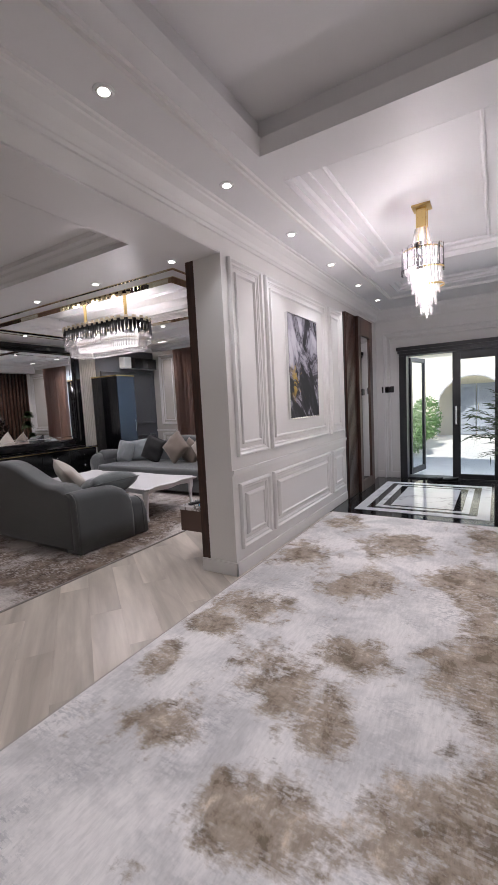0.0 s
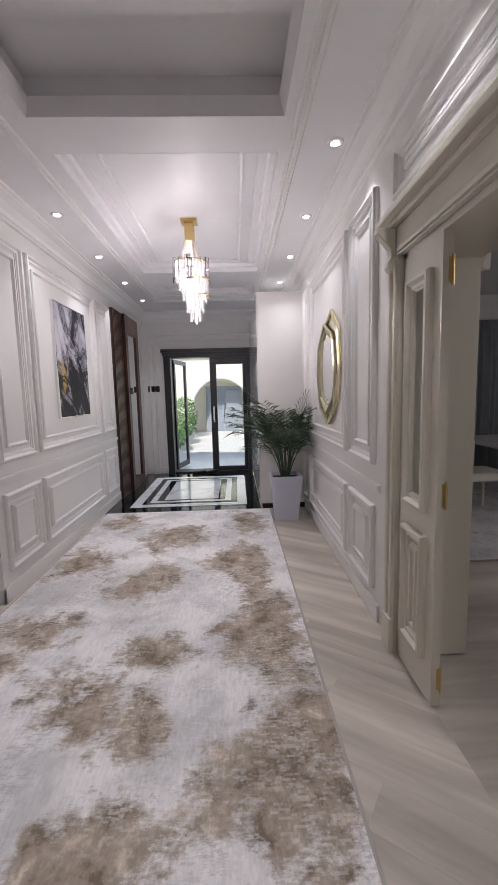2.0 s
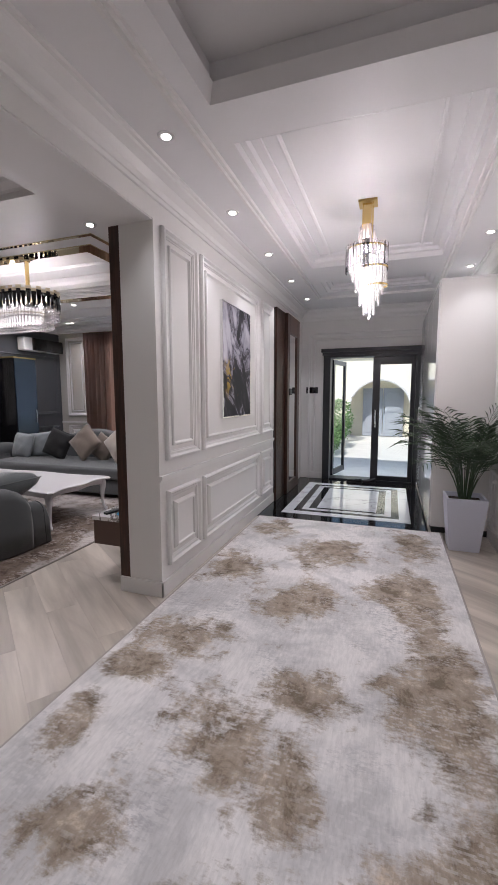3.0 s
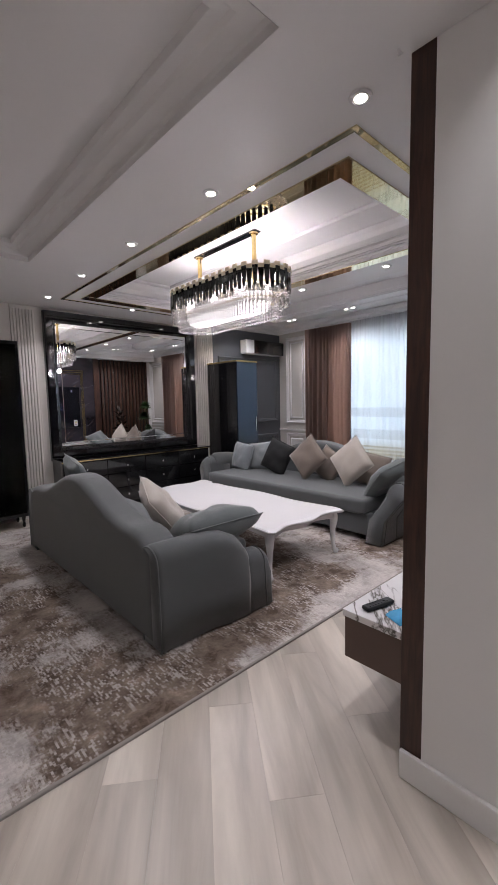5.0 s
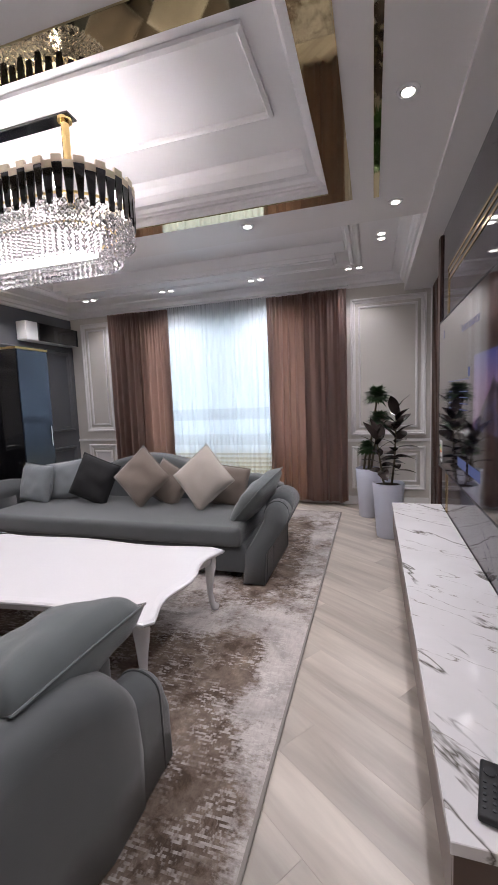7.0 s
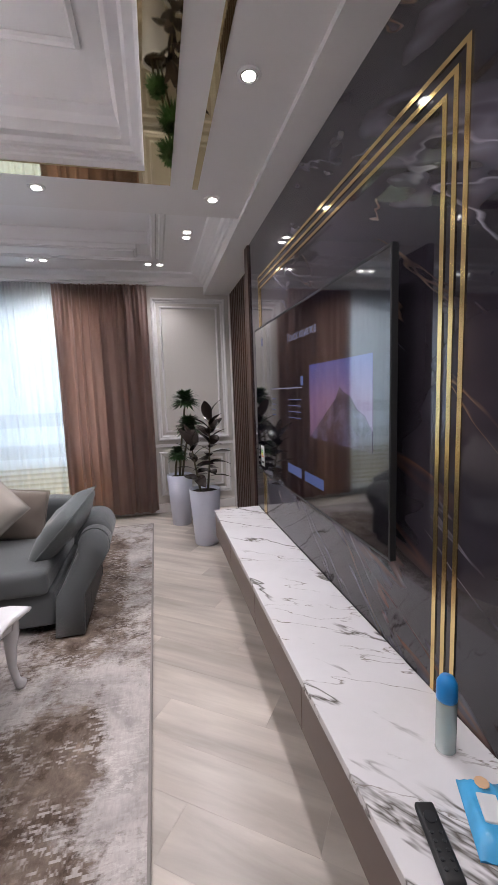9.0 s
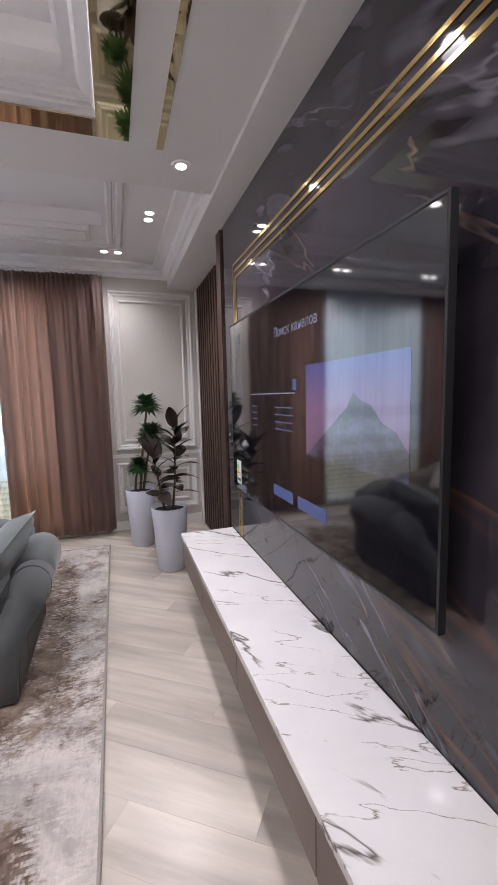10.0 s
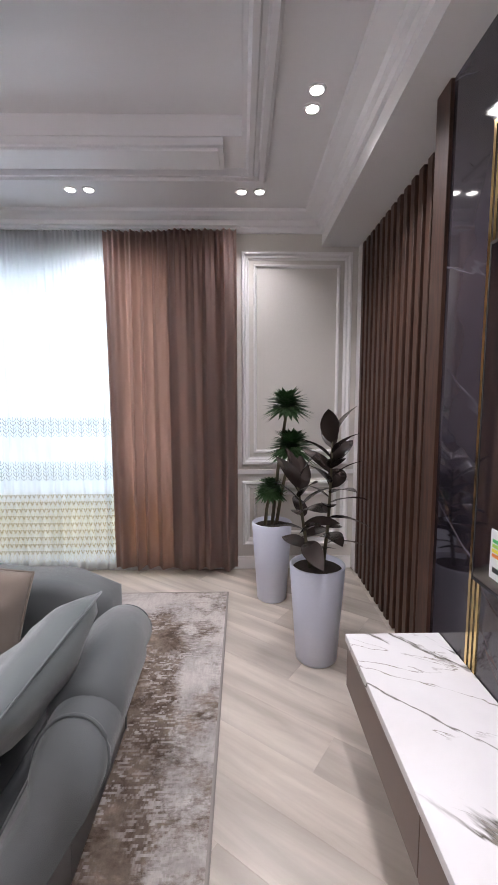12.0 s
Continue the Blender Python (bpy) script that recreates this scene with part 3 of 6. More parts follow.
structure(part("trim_hall_ceiling", bm, TRIM))

# salon ceilings
NT = (-5.62, -2.50, -0.7, 2.50)
GT = (-6.48, -2.92, 3.48, 4.90)
BT = (-6.72, -2.92, 5.72, 6.66)
bm = bmesh.new()
plate((SX0, -2.26, SY0, 5.46), (NT, GT), SZ, 3.3, bm)
box(-2.26, -2.162, SY0, 2.90, SZ, 3.3, bm=bm)
loft(shrunk(NT), [(0, 0), (0, -0.04), (0.02, -0.05), (0.10, -0.055), (0.12, -0.07), (0.17, -0.075), (0.18, -0.11)], plane_map("z-", SZ), bm, True)
ceiling_salon = structure(part("ceiling_salon", bm, CEIL_SALON))
bm = loft(shrunk(GT), [(0, -0.004), (0, -0.03), (0.012, -0.036), (0.012, -0.05), (0.03, -0.052), (0.03, -0.066), (0.05, -0.070), (0.065, -0.09), (0.11, -0.092), (0.112, -0.15), (0.13, -0.19), (0.14, -0.236), (0.22, -0.24)], plane_map("z-", SZ), fill=True)
loft((-6.21, -3.19, 3.83, 4.37), [(-0.03, -0.239), (-0.03, -0.218), (-0.01, -0.208), (0.0, -0.220), (0, -0.239)], plane_map("z-", SZ), bm)
structure(part("ceiling_tray", bm, CEIL))
bm = bmesh.new()
plate((SX0, -2.26, 5.46, SY1), (BT,), BZ, 3.3, bm)
loft(shrunk(BT), [(0, 0), (0, -0.03), (-0.10, -0.034), (-0.10, -0.11), (0.01, -0.115)], plane_map("z-", BZ), bm, True)
loft((-6.90, -2.76, 5.56, 7.12), [(0, 0), (0, 0.014), (0.018, 0.034), (0.050, 0.036), (0.060, 0.012), (0.082, 0.012), (0.092, 0.036), (0.120, 0.040), (0.136, 0.0)], plane_map("z-", BZ), bm)
box(-6.60, -3.03, 6.665, 6.92, BZ - 0.045, BZ + 0.002, bevel=0.008, bm=bm)
box(-6.57, -3.06, 6.69, 6.89, BZ - 0.062, BZ - 0.04, bevel=0.006, bm=bm)
structure(part("ceiling_bay", bm, CEIL))
structure(part("cornice_bay", loft((SX0, -2.26, 5.46, SY1), [(0, 0.135), (0.02, 0.13), (0.03, 0.10), (0.05, 0.09), (0.06, 0.05), (0.11, 0.03), (0.15, 0.02), (0.16, 0.0)], plane_map("z-", BZ)), CEIL))
structure(part("ceiling_beam", boxes((-2.26, -2.05, 2.90, 5.92, 2.777, 3.3), (-2.26, -1.80, 5.92, 7.7, 2.777, 3.3)), CEIL_SALON))
# mirror bands round the salon tray
bm = boxes((-6.62, -2.77, 3.34, 3.478, SZ - 0.008, SZ + 0.01), (-6.62, -2.77, 4.902, 5.03, SZ - 0.008, SZ + 0.01), (-6.62, -6.482, 3.478, 4.902, SZ - 0.008, SZ + 0.01), (-2.918, -2.77, 3.478, 4.902, SZ - 0.008, SZ + 0.01))
structure(part("ceiling_mirror_band", bm, GOLDMIRROR))
bm = boxes((-6.78, -2.60, 3.15, 3.185, SZ - 0.006, SZ + 0.01), (-2.635, -2.60, 3.185, 5.06, SZ - 0.006, SZ + 0.01), (-6.78, -6.745, 3.185, 5.06, SZ - 0.006, SZ + 0.01))
structure(part("ceiling_mirror_strip", bm, GOLDMIRROR))

# wall panelling
hallp = structure(part("trim_hall_west", boxes((HX0, HX0 + 0.022, 2.775, 5.74, 0.875, 0.905), (HX0, HX0 + 0.012, 2.775, 5.74, 0.86, 0.875)), TRIM))
L, R, F = plane_map("x+", HX0), plane_map("x-", HX1), plane_map("y-", HY1)


def panel(rect, where, parent, field=False, big=True):
    structure(part("panel_moulding", loft(rect, MOULD if big else THIN, where), TRIM, parent))
    d = 0.10 if big else 0.06
    u0, u1, v0, v1 = rect
    if field:
        structure(part("raised_panel", loft((u0 + d, u1 - d, v0 + d, v1 - d), FIELD, where, fill=True), TRIM, parent))
    else:
        structure(part("inner_moulding", loft((u0 + d, u1 - d, v0 + d, v1 - d), THIN, where), TRIM, parent))


for u0, u1 in ((2.86, 3.39), (3.47, 5.06), (5.14, 5.66)):
    panel((u0, u1, 1.01, 2.65), L, hall_left)
    panel((u0, u1, 0.21, 0.78), L, hall_left, field=True)
for u0, u1 in ((2.42, 2.95), (3.05, 4.55), (4.62, 4.98)):
    panel((u0, u1, 1.0, 2.63), R, hall_right)
    panel((u0, u1, 0.19, 0.74), R, hall_right, field=True)
structure(part("trim_hall_east", boxes((HX1 - 0.022, HX1, 2.33, 5.02, 0.855, 0.885), (HX1 - 0.012, HX1, 2.33, 5.02, 0.84, 0.855)), TRIM))
structure(part("panel_moulding", loft((-1.66, 0.5, -0.1, 2.58), MOULD, F), TRIM, hall_far))
structure(part("panel_moulding", loft((-1.56, 0.5, -0.1, 2.48), THIN, F), TRIM, hall_far))
BASE = lambda x0, x1, y0, y1: (x0, x1, y0, y1, 0, 0.115)
structure(part("baseboard_hall", boxes(BASE(HX0, HX0 + 0.018, 2.757, 5.74), BASE(HX1 - 0.018, HX1, 2.33, 5.02), BASE(-1.78, -1.39, HY1 - 0.018, HY1), BASE(-2.14, HX0 + 0.018, 2.757, 2.775), bevel=0.004), TRIM))

# salon panelling
B = plane_map("y-", SY1)
panel((-2.93, -2.0, 0.95, 2.73), B, salon_n)
panel((-2.93, -2.0, 0.22, 0.80), B, salon_n)
panel((-7.15, -6.62, 1.06, 2.78), B, salon_n)
panel((-7.15, -6.62, 0.22, 0.85), B, salon_n, field=True)
structure(part("trim_salon", boxes((-3.0, -1.87, SY1 - 0.02, SY1, 0.865, 0.90), (-7.35, -6.5, SY1 - 0.02, SY1, 0.90, 0.935)), TRIM))
structure(part("baseboard_salon", boxes(BASE(-7.35, -1.96, SY1 - 0.018, SY1), BASE(-7.362, -7.345, 5.96, 7.68), bevel=0.004), TRIM))


def pilaster(y0, y1, top):
    col = structure(part("pilaster", boxes((SX0, SX0 + 0.03, y0, y1, 0, top), bevel=0.003), SALONWALL))
    n = 7
    bmf = bmesh.new()
    w = (y1 - y0 - 0.04) / n
    for i in range(n):
        a = y0 + 0.02 + w * i
        box(SX0 + 0.028, SX0 + 0.05, a + 0.006, a + w - 0.006, 0.12, top - 0.05, bevel=0.007, bm=bmf)
    structure(part("fluting", bmf, SALONWALL, col))


for y0, y1 in ((5.60, 5.94), (2.72, 3.02)):
    pilaster(y0, y1, 2.80)

# marble television wall and its wooden reveal
structure(part("marble_wall", boxes((-2.085, -2.05, 2.92, 5.89, 0.0, 2.775)), BLACKMARBLE))
structure(part("marble_reveal", boxes((-2.10, -1.90, 5.892, 6.01, 0, 2.776), bevel=0.003), SLATWOOD))
JX0 = -2.148
structure(part("wood_jamb", boxes((JX0, -2.061, 2.778, 2.918, 0.0, 2.66), bevel=0.003), WALNUT))
structure(part("wood_backing", boxes((-1.894, -1.890, 5.952, 7.68, 0, 2.775)), BLACK))
for i in range(15):
    y = 6.055 + i * 0.107
    structure(part("slat", box(-1.945, -1.894, y, y + 0.060, 0, 2.775, bevel=0.004, segments=1), SLATWOOD))

# hall floor of polished marble
hfloor = structure(part("floor_entrance", boxes((HX0, 0.20, 4.98, 7.86, -0.2, -0.004)), BLACKFLOOR))
rings = [(0.0, 0.14), (0.28, 0.42)]
X0, X1, Y0, Y1 = -1.53, 0.03, 5.25, 7.2


def border(d0, d1):
    return boxes((X0 + d0, X1 - d0, Y0 + d0, Y0 + d1, -0.003, 0.0), (X0 + d0, X1 - d0, Y1 - d1, Y1 - d0, -0.003, 0.0), (X0 + d0, X0 + d1, Y0 + d1, Y1 - d1, -0.003, 0.0), (X1 - d1, X1 - d0, Y0 + d1, Y1 - d1, -0.003, 0.0))


structure(part("border_tile", border(0.0, 0.13), HALLMARBLE, hfloor))
structure(part("border_tile", border(0.22, 0.30), HALLMARBLE, hfloor))
structure(part("centre_tile", boxes((X0 + 0.40, X1 - 0.40, Y0 + 0.36, Y1 - 0.36, -0.003, 0.0)), HALLMARBLE, hfloor))
structure(part("threshold", boxes((-1.36, 0.2, 7.60, 7.9, -0.004, 0.02), bevel=0.004), CHARCOAL))


# dining room beyond the side door
wall("wall_dining", (6.0, 6.2, -1.8, 7.8, 0, 3.2), (1.15, 6.0, -1.8, -1.6, 0, 3.2), (1.15, 6.0, 6.4, 6.6, 0, 3.2))
structure(part("ceiling_dining", box(1.15, 6.2, -1.8, 7.8, 2.9, 3.3), CEIL))

# courtyard
structure(part("ground", box(-300, 300, 7.92, 600, -0.3, -0.05), mat("pale_paving", (0.74, 0.73, 0.71), 0.7, var=0.1, bump=0.2)))
structure(part("ground_south", box(-300, 300, -300, -1.9, -0.3, -0.05), mat("packed_earth", (0.25, 0.23, 0.2), 0.9, var=0.2)))

# ---- things of the hall ----
def hall_door():
    door = structure(new("door_1"))
    part("frame", boxes((-1.38, -1.26, 7.54, 7.8, 0, 2.15), (0.13, 0.20, 7.54, 7.8, 0, 2.15), (-1.38, 0.20, 7.54, 7.8, 2.15, 2.24), bevel=0.006), CHARCOAL, door)
    part("cornice", boxes((-1.42, 0.20, 7.50, 7.60, 2.24, 2.30), (-1.40, 0.20, 7.52, 7.60, 2.19, 2.24), bevel=0.008), CHARCOAL, door)
    leaf = part("leaf", boxes((-0.55, -0.43, 7.64, 7.70, 0.02, 2.15), (0.06, 0.13, 7.64, 7.70, 0.02, 2.15), (-0.43, 0.06, 7.64, 7.70, 2.02, 2.15), (-0.43, 0.06, 7.64, 7.70, 0.02, 0.10), bevel=0.004), CHARCOAL, door)
    pane = part("pane", box(-0.43, 0.06, 7.665, 7.675, 0.10, 2.02), GLASS, leaf)
    pane.visible_shadow = False
    bm = boxes((0, 0.07, 0, 0.05, 0.03, 2.14), (0.63, 0.70, 0, 0.05, 0.03, 2.14), (0.07, 0.63, 0, 0.05, 2.06, 2.14), (0.07, 0.63, 0, 0.05, 0.03, 0.13), bevel=0.004)
    open_leaf = part("open_leaf", bm, CHARCOAL, door)
    open_leaf.matrix_world = pose(-1.23, 7.8, 0, 0, 0, 78)
    pane = part("pane", box(0.07, 0.63, 0.02, 0.03, 0.13, 2.06), GLASS, open_leaf)
    pane.visible_shadow = False
    part("handle", tube([(-0.49, 7.62, 0.95), (-0.49, 7.58, 0.95), (-0.49, 7.58, 1.25), (-0.49, 7.62, 1.25)], 0.012), CHROME, leaf)
    return door


hall_door()


def side_door():
    door = structure(new("door_2"))
    x = HX1
    part("casing", boxes((x - 0.03, x, 2.04, 2.135, 0, 2.13), (x - 0.045, x - 0.029, 2.045, 2.075, 0.2, 2.12), (x - 0.05, x - 0.029, 2.105, 2.133, 0.2, 2.12), (x - 0.055, x - 0.029, 2.032, 2.145, 0, 0.2), (x - 0.03, x, -0.1, 2.135, 2.131, 2.27), (x - 0.045, x - 0.029, -0.1, 2.03, 2.14, 2.165), bevel=0.005), CREAM, door)
    part("cornice", boxes((x - 0.06, x, -0.1, 2.16, 2.27, 2.30), (x - 0.10, x, -0.1, 2.20, 2.30, 2.335), (x - 0.075, x, -0.1, 2.18, 2.335, 2.36), bevel=0.008), CREAM, door)
    for cx, cy in ((x - 0.031, 2.12), (1.24, 2.12)):
        bm = extrude_xz([(0, 0), (-0.03, 0.0), (-0.045, 0.02), (-0.04, 0.045), (-0.025, 0.07), (-0.03, 0.11), (-0.075, 0.16), (-0.10, 0.185), (-0.10, 0.21), (0, 0.21)], 0, 0.05, 0.006)
        c = part("corbel", bm, CREAM, door, smooth=False)
        c.matrix_world = pose(cx, cy - 0.05, 2.06)
    jamb = part("jamb", boxes((x, 1.15, 2.0, 2.10, 0, 2.13), (x, 1.15, -0.1, 2.10, 2.10, 2.13), bevel=0.003), CREAM, door)
    y0, y1 = 1.63, 1.998
    leaf = part("leaf", boxes((x - 0.01, x + 0.03, y0, y0 + 0.09, 0.008, 2.095), (x - 0.01, x + 0.03, y1 - 0.09, y1, 0.008, 2.095), (x - 0.01, x + 0.03, y0 + 0.09, y1 - 0.09, 1.94, 2.095), (x - 0.01, x + 0.03, y0 + 0.09, y1 - 0.09, 0.77, 0.93), (x - 0.01, x + 0.03, y0 + 0.09, y1 - 0.09, 0.008, 0.22), (x, x + 0.025, y0 + 0.09, y1 - 0.09, 0.22, 0.77)), CREAM, door)
    w = plane_map("x-", x - 0.01)
    part("glazing_bead", loft((y0 + 0.07, y1 - 0.07, 0.90, 1.97), MOULD, w), CREAM, leaf)
    part("panel_bead", loft((y0 + 0.07, y1 - 0.07, 0.20, 0.79), MOULD, w), CREAM, leaf)
    part("raised_panel", loft((y0 + 0.13, y1 - 0.13, 0.27, 0.71), FIELD, plane_map("x-", x), fill=True), CREAM, leaf)
    part("pane", box(x + 0.005, x + 0.011, y0 + 0.09, y1 - 0.09, 0.93, 1.94), GLASS, leaf)
    for z in (0.06, 0.92, 1.86):
        part("hinge", boxes((x + 0.014, x + 0.024, y0 - 0.003, y0, z + 0.03, z + 0.13)), BRASS, leaf, "brass hinge")
        part("hinge_pin", lathe([(0.006, z + 0.02), (0.006, z + 0.14)], 8, (x + 0.030, y0 - 0.006)), BRASS, leaf)
    return door


side_door()
# over-door panel
panel((0.2, 2.13, 2.42, 2.66), R, hall_right)


def wardrobe():
    t = thing("wardrobe", "tall white high-gloss hall wardrobe with a black plinth", "wardrobe")
    part("body", boxes((0.215, 0.775, 5.03, 7.56, 0.06, 2.66), bevel=0.002), WALL, t)
    part("plinth", box(0.225, 0.77, 5.02, 7.56, 0, 0.06), BLACK, t)
    part("cap", box(0.20, 0.776, 5.015, 7.56, 2.66, 2.675), TRIM, t)
    for i in range(4):
        y = 5.035 + i * 0.631
        d = part("door", box(0.195, 0.213, y, y + 0.628, 0.07, 2.655, bevel=0.002), WHITEGLOSS, t, "white high-gloss wardrobe door")
        part("handle", box(0.180, 0.195, y + 0.585, y + 0.60, 1.0, 1.3, bevel=0.003), CHROME, d)


wardrobe()


def hall_slat_panel():
    t = thing("slatted_wall_panel", "dark walnut slatted panel with a tall mirror in the entrance hall", "wall panel", at=(HX0, 5.76, 0))
    part("backing", box(0, 0.012, 0, 1.24, 0.0, 2.69), BLACK, t)
    for i in range(8):
        part("slat", box(0.012, 0.045, 0.008 + i * 0.055, 0.042 + i * 0.055, 0.0, 2.69, bevel=0.002, segments=1), WALNUT, t)
    f = part("mirror_frame", boxes((0.012, 0.09, 0.45, 0.58, 0, 2.69), (0.012, 0.09, 1.08, 1.24, 0, 2.69), (0.012, 0.09, 0.58, 1.08, 2.42, 2.69), (0.012, 0.09, 0.58, 1.08, 0, 0.16), bevel=0.004), WALNUT, t)
    part("mirror", box(0.012, 0.07, 0.58, 1.08, 0.16, 2.42), MIRROR, f)
    part("handle", box(0.09, 0.11, 0.54, 0.66, 1.50, 1.60, bevel=0.004), BLACK, f)


hall_slat_panel()


def picture():
    t = thing("painting", "black, white and gold abstract painting in a thin silver frame", "painting", at=(HX0 + 0.003, 4.29, 1.27))
    w, h = 0.80, 1.11
    part("frame", loft((-w / 2, w / 2, 0, h), [(0, 0), (0, 0.028), (0.008, 0.028), (0.008, 0.02)], plane_map("x+", 0)), CHROME, t)
    m = mat("poured_paint", (0.5, 0.5, 0.5), 0.65)
    n, l, b = nodes(m)
    a = vein_noise(n, l, 3.6, 2.4, 0, 118, 7, 1.3, (0, 0.3, 0.2))
    hz, sep, grad, both = n.new("ShaderNodeTexCoord"), n.new("ShaderNodeSeparateXYZ"), n.new("ShaderNodeMapRange"), n.new("ShaderNodeMath")
    l.new(hz.outputs["Object"], sep.inputs[0]); l.new(sep.outputs["Z"], grad.inputs[0])
    for k, v in zip((1, 2, 3, 4), (0.35, 0.70, -0.085, 0.045)):
        grad.inputs[k].default_value = v
    both.operation = "ADD"
    l.new(a.outputs[0], both.inputs[0]); l.new(grad.outputs[0], both.inputs[1])
    r = ramp(n, [(0.40, (0.010, 0.010, 0.014)), (0.46, (0.035, 0.033, 0.042)), (0.49, (0.30, 0.29, 0.34)), (0.52, (0.06, 0.055, 0.075)), (0.57, (0.34, 0.33, 0.39)), (0.66, (0.52, 0.51, 0.56))])
    l.new(both.outputs[0], r.inputs[0])
    g = noise_at(n, l, 5.0, (1, 1, 1), 0, 6, 0.7, 0.6, (2, 1, 0))
    tc, sp = n.new("ShaderNodeTexCoord"), n.new("ShaderNodeVectorMath")
    sp.operation = "DISTANCE"; sp.inputs[1].default_value = (0.02, -0.16, 0.40)
    l.new(tc.outputs["Object"], sp.inputs[0])
    rr = ramp(n, [(0.08, (1, 1, 1)), (0.26, (0, 0, 0))])
    l.new(sp.outputs["Value"], rr.inputs[0])
    rg = ramp(n, [(0.54, (0, 0, 0)), (0.58, (1, 1, 1))])
    l.new(g.outputs[0], rg.inputs[0])
    f = mix(n, l, 1.0, rr.outputs[0], rg.outputs[0], "MULTIPLY")
    l.new(mix(n, l, f, r.outputs[0], (0.45, 0.30, 0.05)), b.inputs["Base Color"])
    part("canvas", box(0.002, 0.022, -w / 2 + 0.011, w / 2 - 0.011, 0.011, h - 0.011), m, t)


picture()


def wall_mirror():
    t = thing("wall_mirror", "tall gold-framed wall mirror of three interlaced angular rings", "mirror", at=(HX1 - 0.02, 3.62, 1.66))

    def ring(cy, cz, a, b, spin):
        pts = []
        for i in range(8):
            q = math.tau * i / 8
            y, z = a * math.sin(q) * (1.0 if i % 2 else 0.9), b * math.cos(q) * (0.92 if i % 2 else 1.0)
            c, s_ = math.cos(radians(spin)), math.sin(radians(spin))
            pts.append((cy + y * c - z * s_, cz + y * s_ + z * c))
        return pts

    def slab(pts, x0, x1):
        bm = bmesh.new()
        f, k = [bm.verts.new((x0, y, z)) for y, z in pts], [bm.verts.new((x1, y, z)) for y, z in pts]
        bm.faces.new(f); bm.faces.new(list(reversed(k)))
        for i in range(len(pts)):
            bm.faces.new((f[i], k[i], k[(i + 1) % len(pts)], f[(i + 1) % len(pts)]))
        bmesh.ops.recalc_face_normals(bm, faces=bm.faces)
        return bm

    def strip(pts, x0, x1, w):
        """A flat bar that follows the ring, with a ridge along its middle."""
        cy, cz = sum(p[0] for p in pts) / len(pts), sum(p[1] for p in pts) / len(pts)
        bm = bmesh.new()
        rows = []
        for k, x in ((0, x1), (0, x0), (0.5, x0 - 0.006), (1, x0), (1, x1)):
            g = 1 - k * w
            rows.append([bm.verts.new((x, cy + (y - cy) * g, cz + (z - cz) * (1 - k * w * 0.8))) for y, z in pts])
        for p, q in zip(rows, rows[1:] + rows[:1]):
            for i in range(len(pts)):
                bm.faces.new((p[i], p[(i + 1) % len(pts)], q[(i + 1) % len(pts)], q[i]))
        bmesh.ops.recalc_face_normals(bm, faces=bm.faces)
        return bm

    a = ring(0.04, -0.02, 0.39, 0.38, 0)
    b = ring(-0.07, 0.05, 0.38, 0.45, 7)
    c = ring(0.04, -0.04, 0.40, 0.46, -8)
    part("gold_backing", slab(b, -0.004, 0.012), GOLDMIRROR, t, "gold-tinted mirror backing")
    part("gold_backing", slab(c, -0.008, 0.012), GOLDMIRROR, t, "gold-tinted mirror backing")
    part("mirror_glass", slab(a, -0.012, 0.0), MIRROR, t)
    for pts, x in ((a, -0.022), (b, -0.016), (c, -0.028)):
        part("frame_strip", strip(pts, x, x + 0.012, 0.085), ANTIQUE, t)


wall_mirror()


def crystal_tier(bm, cx, cy, rx, ry, z0, z1, n, w):
    for i in range(n):
        a = math.tau * i / n
        x, y = cx + rx * math.cos(a), cy + ry * math.sin(a)
        t = math.atan2(ry * math.cos(a), -rx * math.sin(a))
        c, s = math.cos(t) * w / 2, math.sin(t) * w / 2
        nx, ny = math.sin(t) * w * 0.25, -math.cos(t) * w * 0.25
        v = [bm.verts.new((x + p * c + q * nx, y + p * s + q * ny, z)) for z in (z0, z1) for p, q in ((-1, 0), (0, -1), (1, 0), (0, 1))]
        tip = bm.verts.new((x, y, z0 - w * 0.5))
        for k in range(4):
            bm.faces.new((v[k], v[(k + 1) % 4], v[4 + (k + 1) % 4], v[4 + k]))
            bm.faces.new((v[(k + 1) % 4], v[k], tip))
        bm.faces.new(v[4:])


def ring_band(bm, cx, cy, rx, ry, z0, z1, t=0.006, n=48):
    rows = []
    for dr, z in ((0, z0), (t, z0), (t, z1), (0, z1)):
        rows.append([bm.verts.new((cx + (rx + dr) * math.cos(math.tau * i / n), cy + (ry + dr) * math.sin(math.tau * i / n), z)) for i in range(n)])
    for k in range(4):
        p, q = rows[k], rows[(k + 1) % 4]
        for i in range(n):
            bm.faces.new((p[i], p[(i + 1) % n], q[(i + 1) % n], q[i]))
    bmesh.ops.recalc_face_normals(bm, faces=bm.faces)


SMOKED = glass_mat("smoked_crystal", (0.25, 0.25, 0.27), 0.03, 1.5)


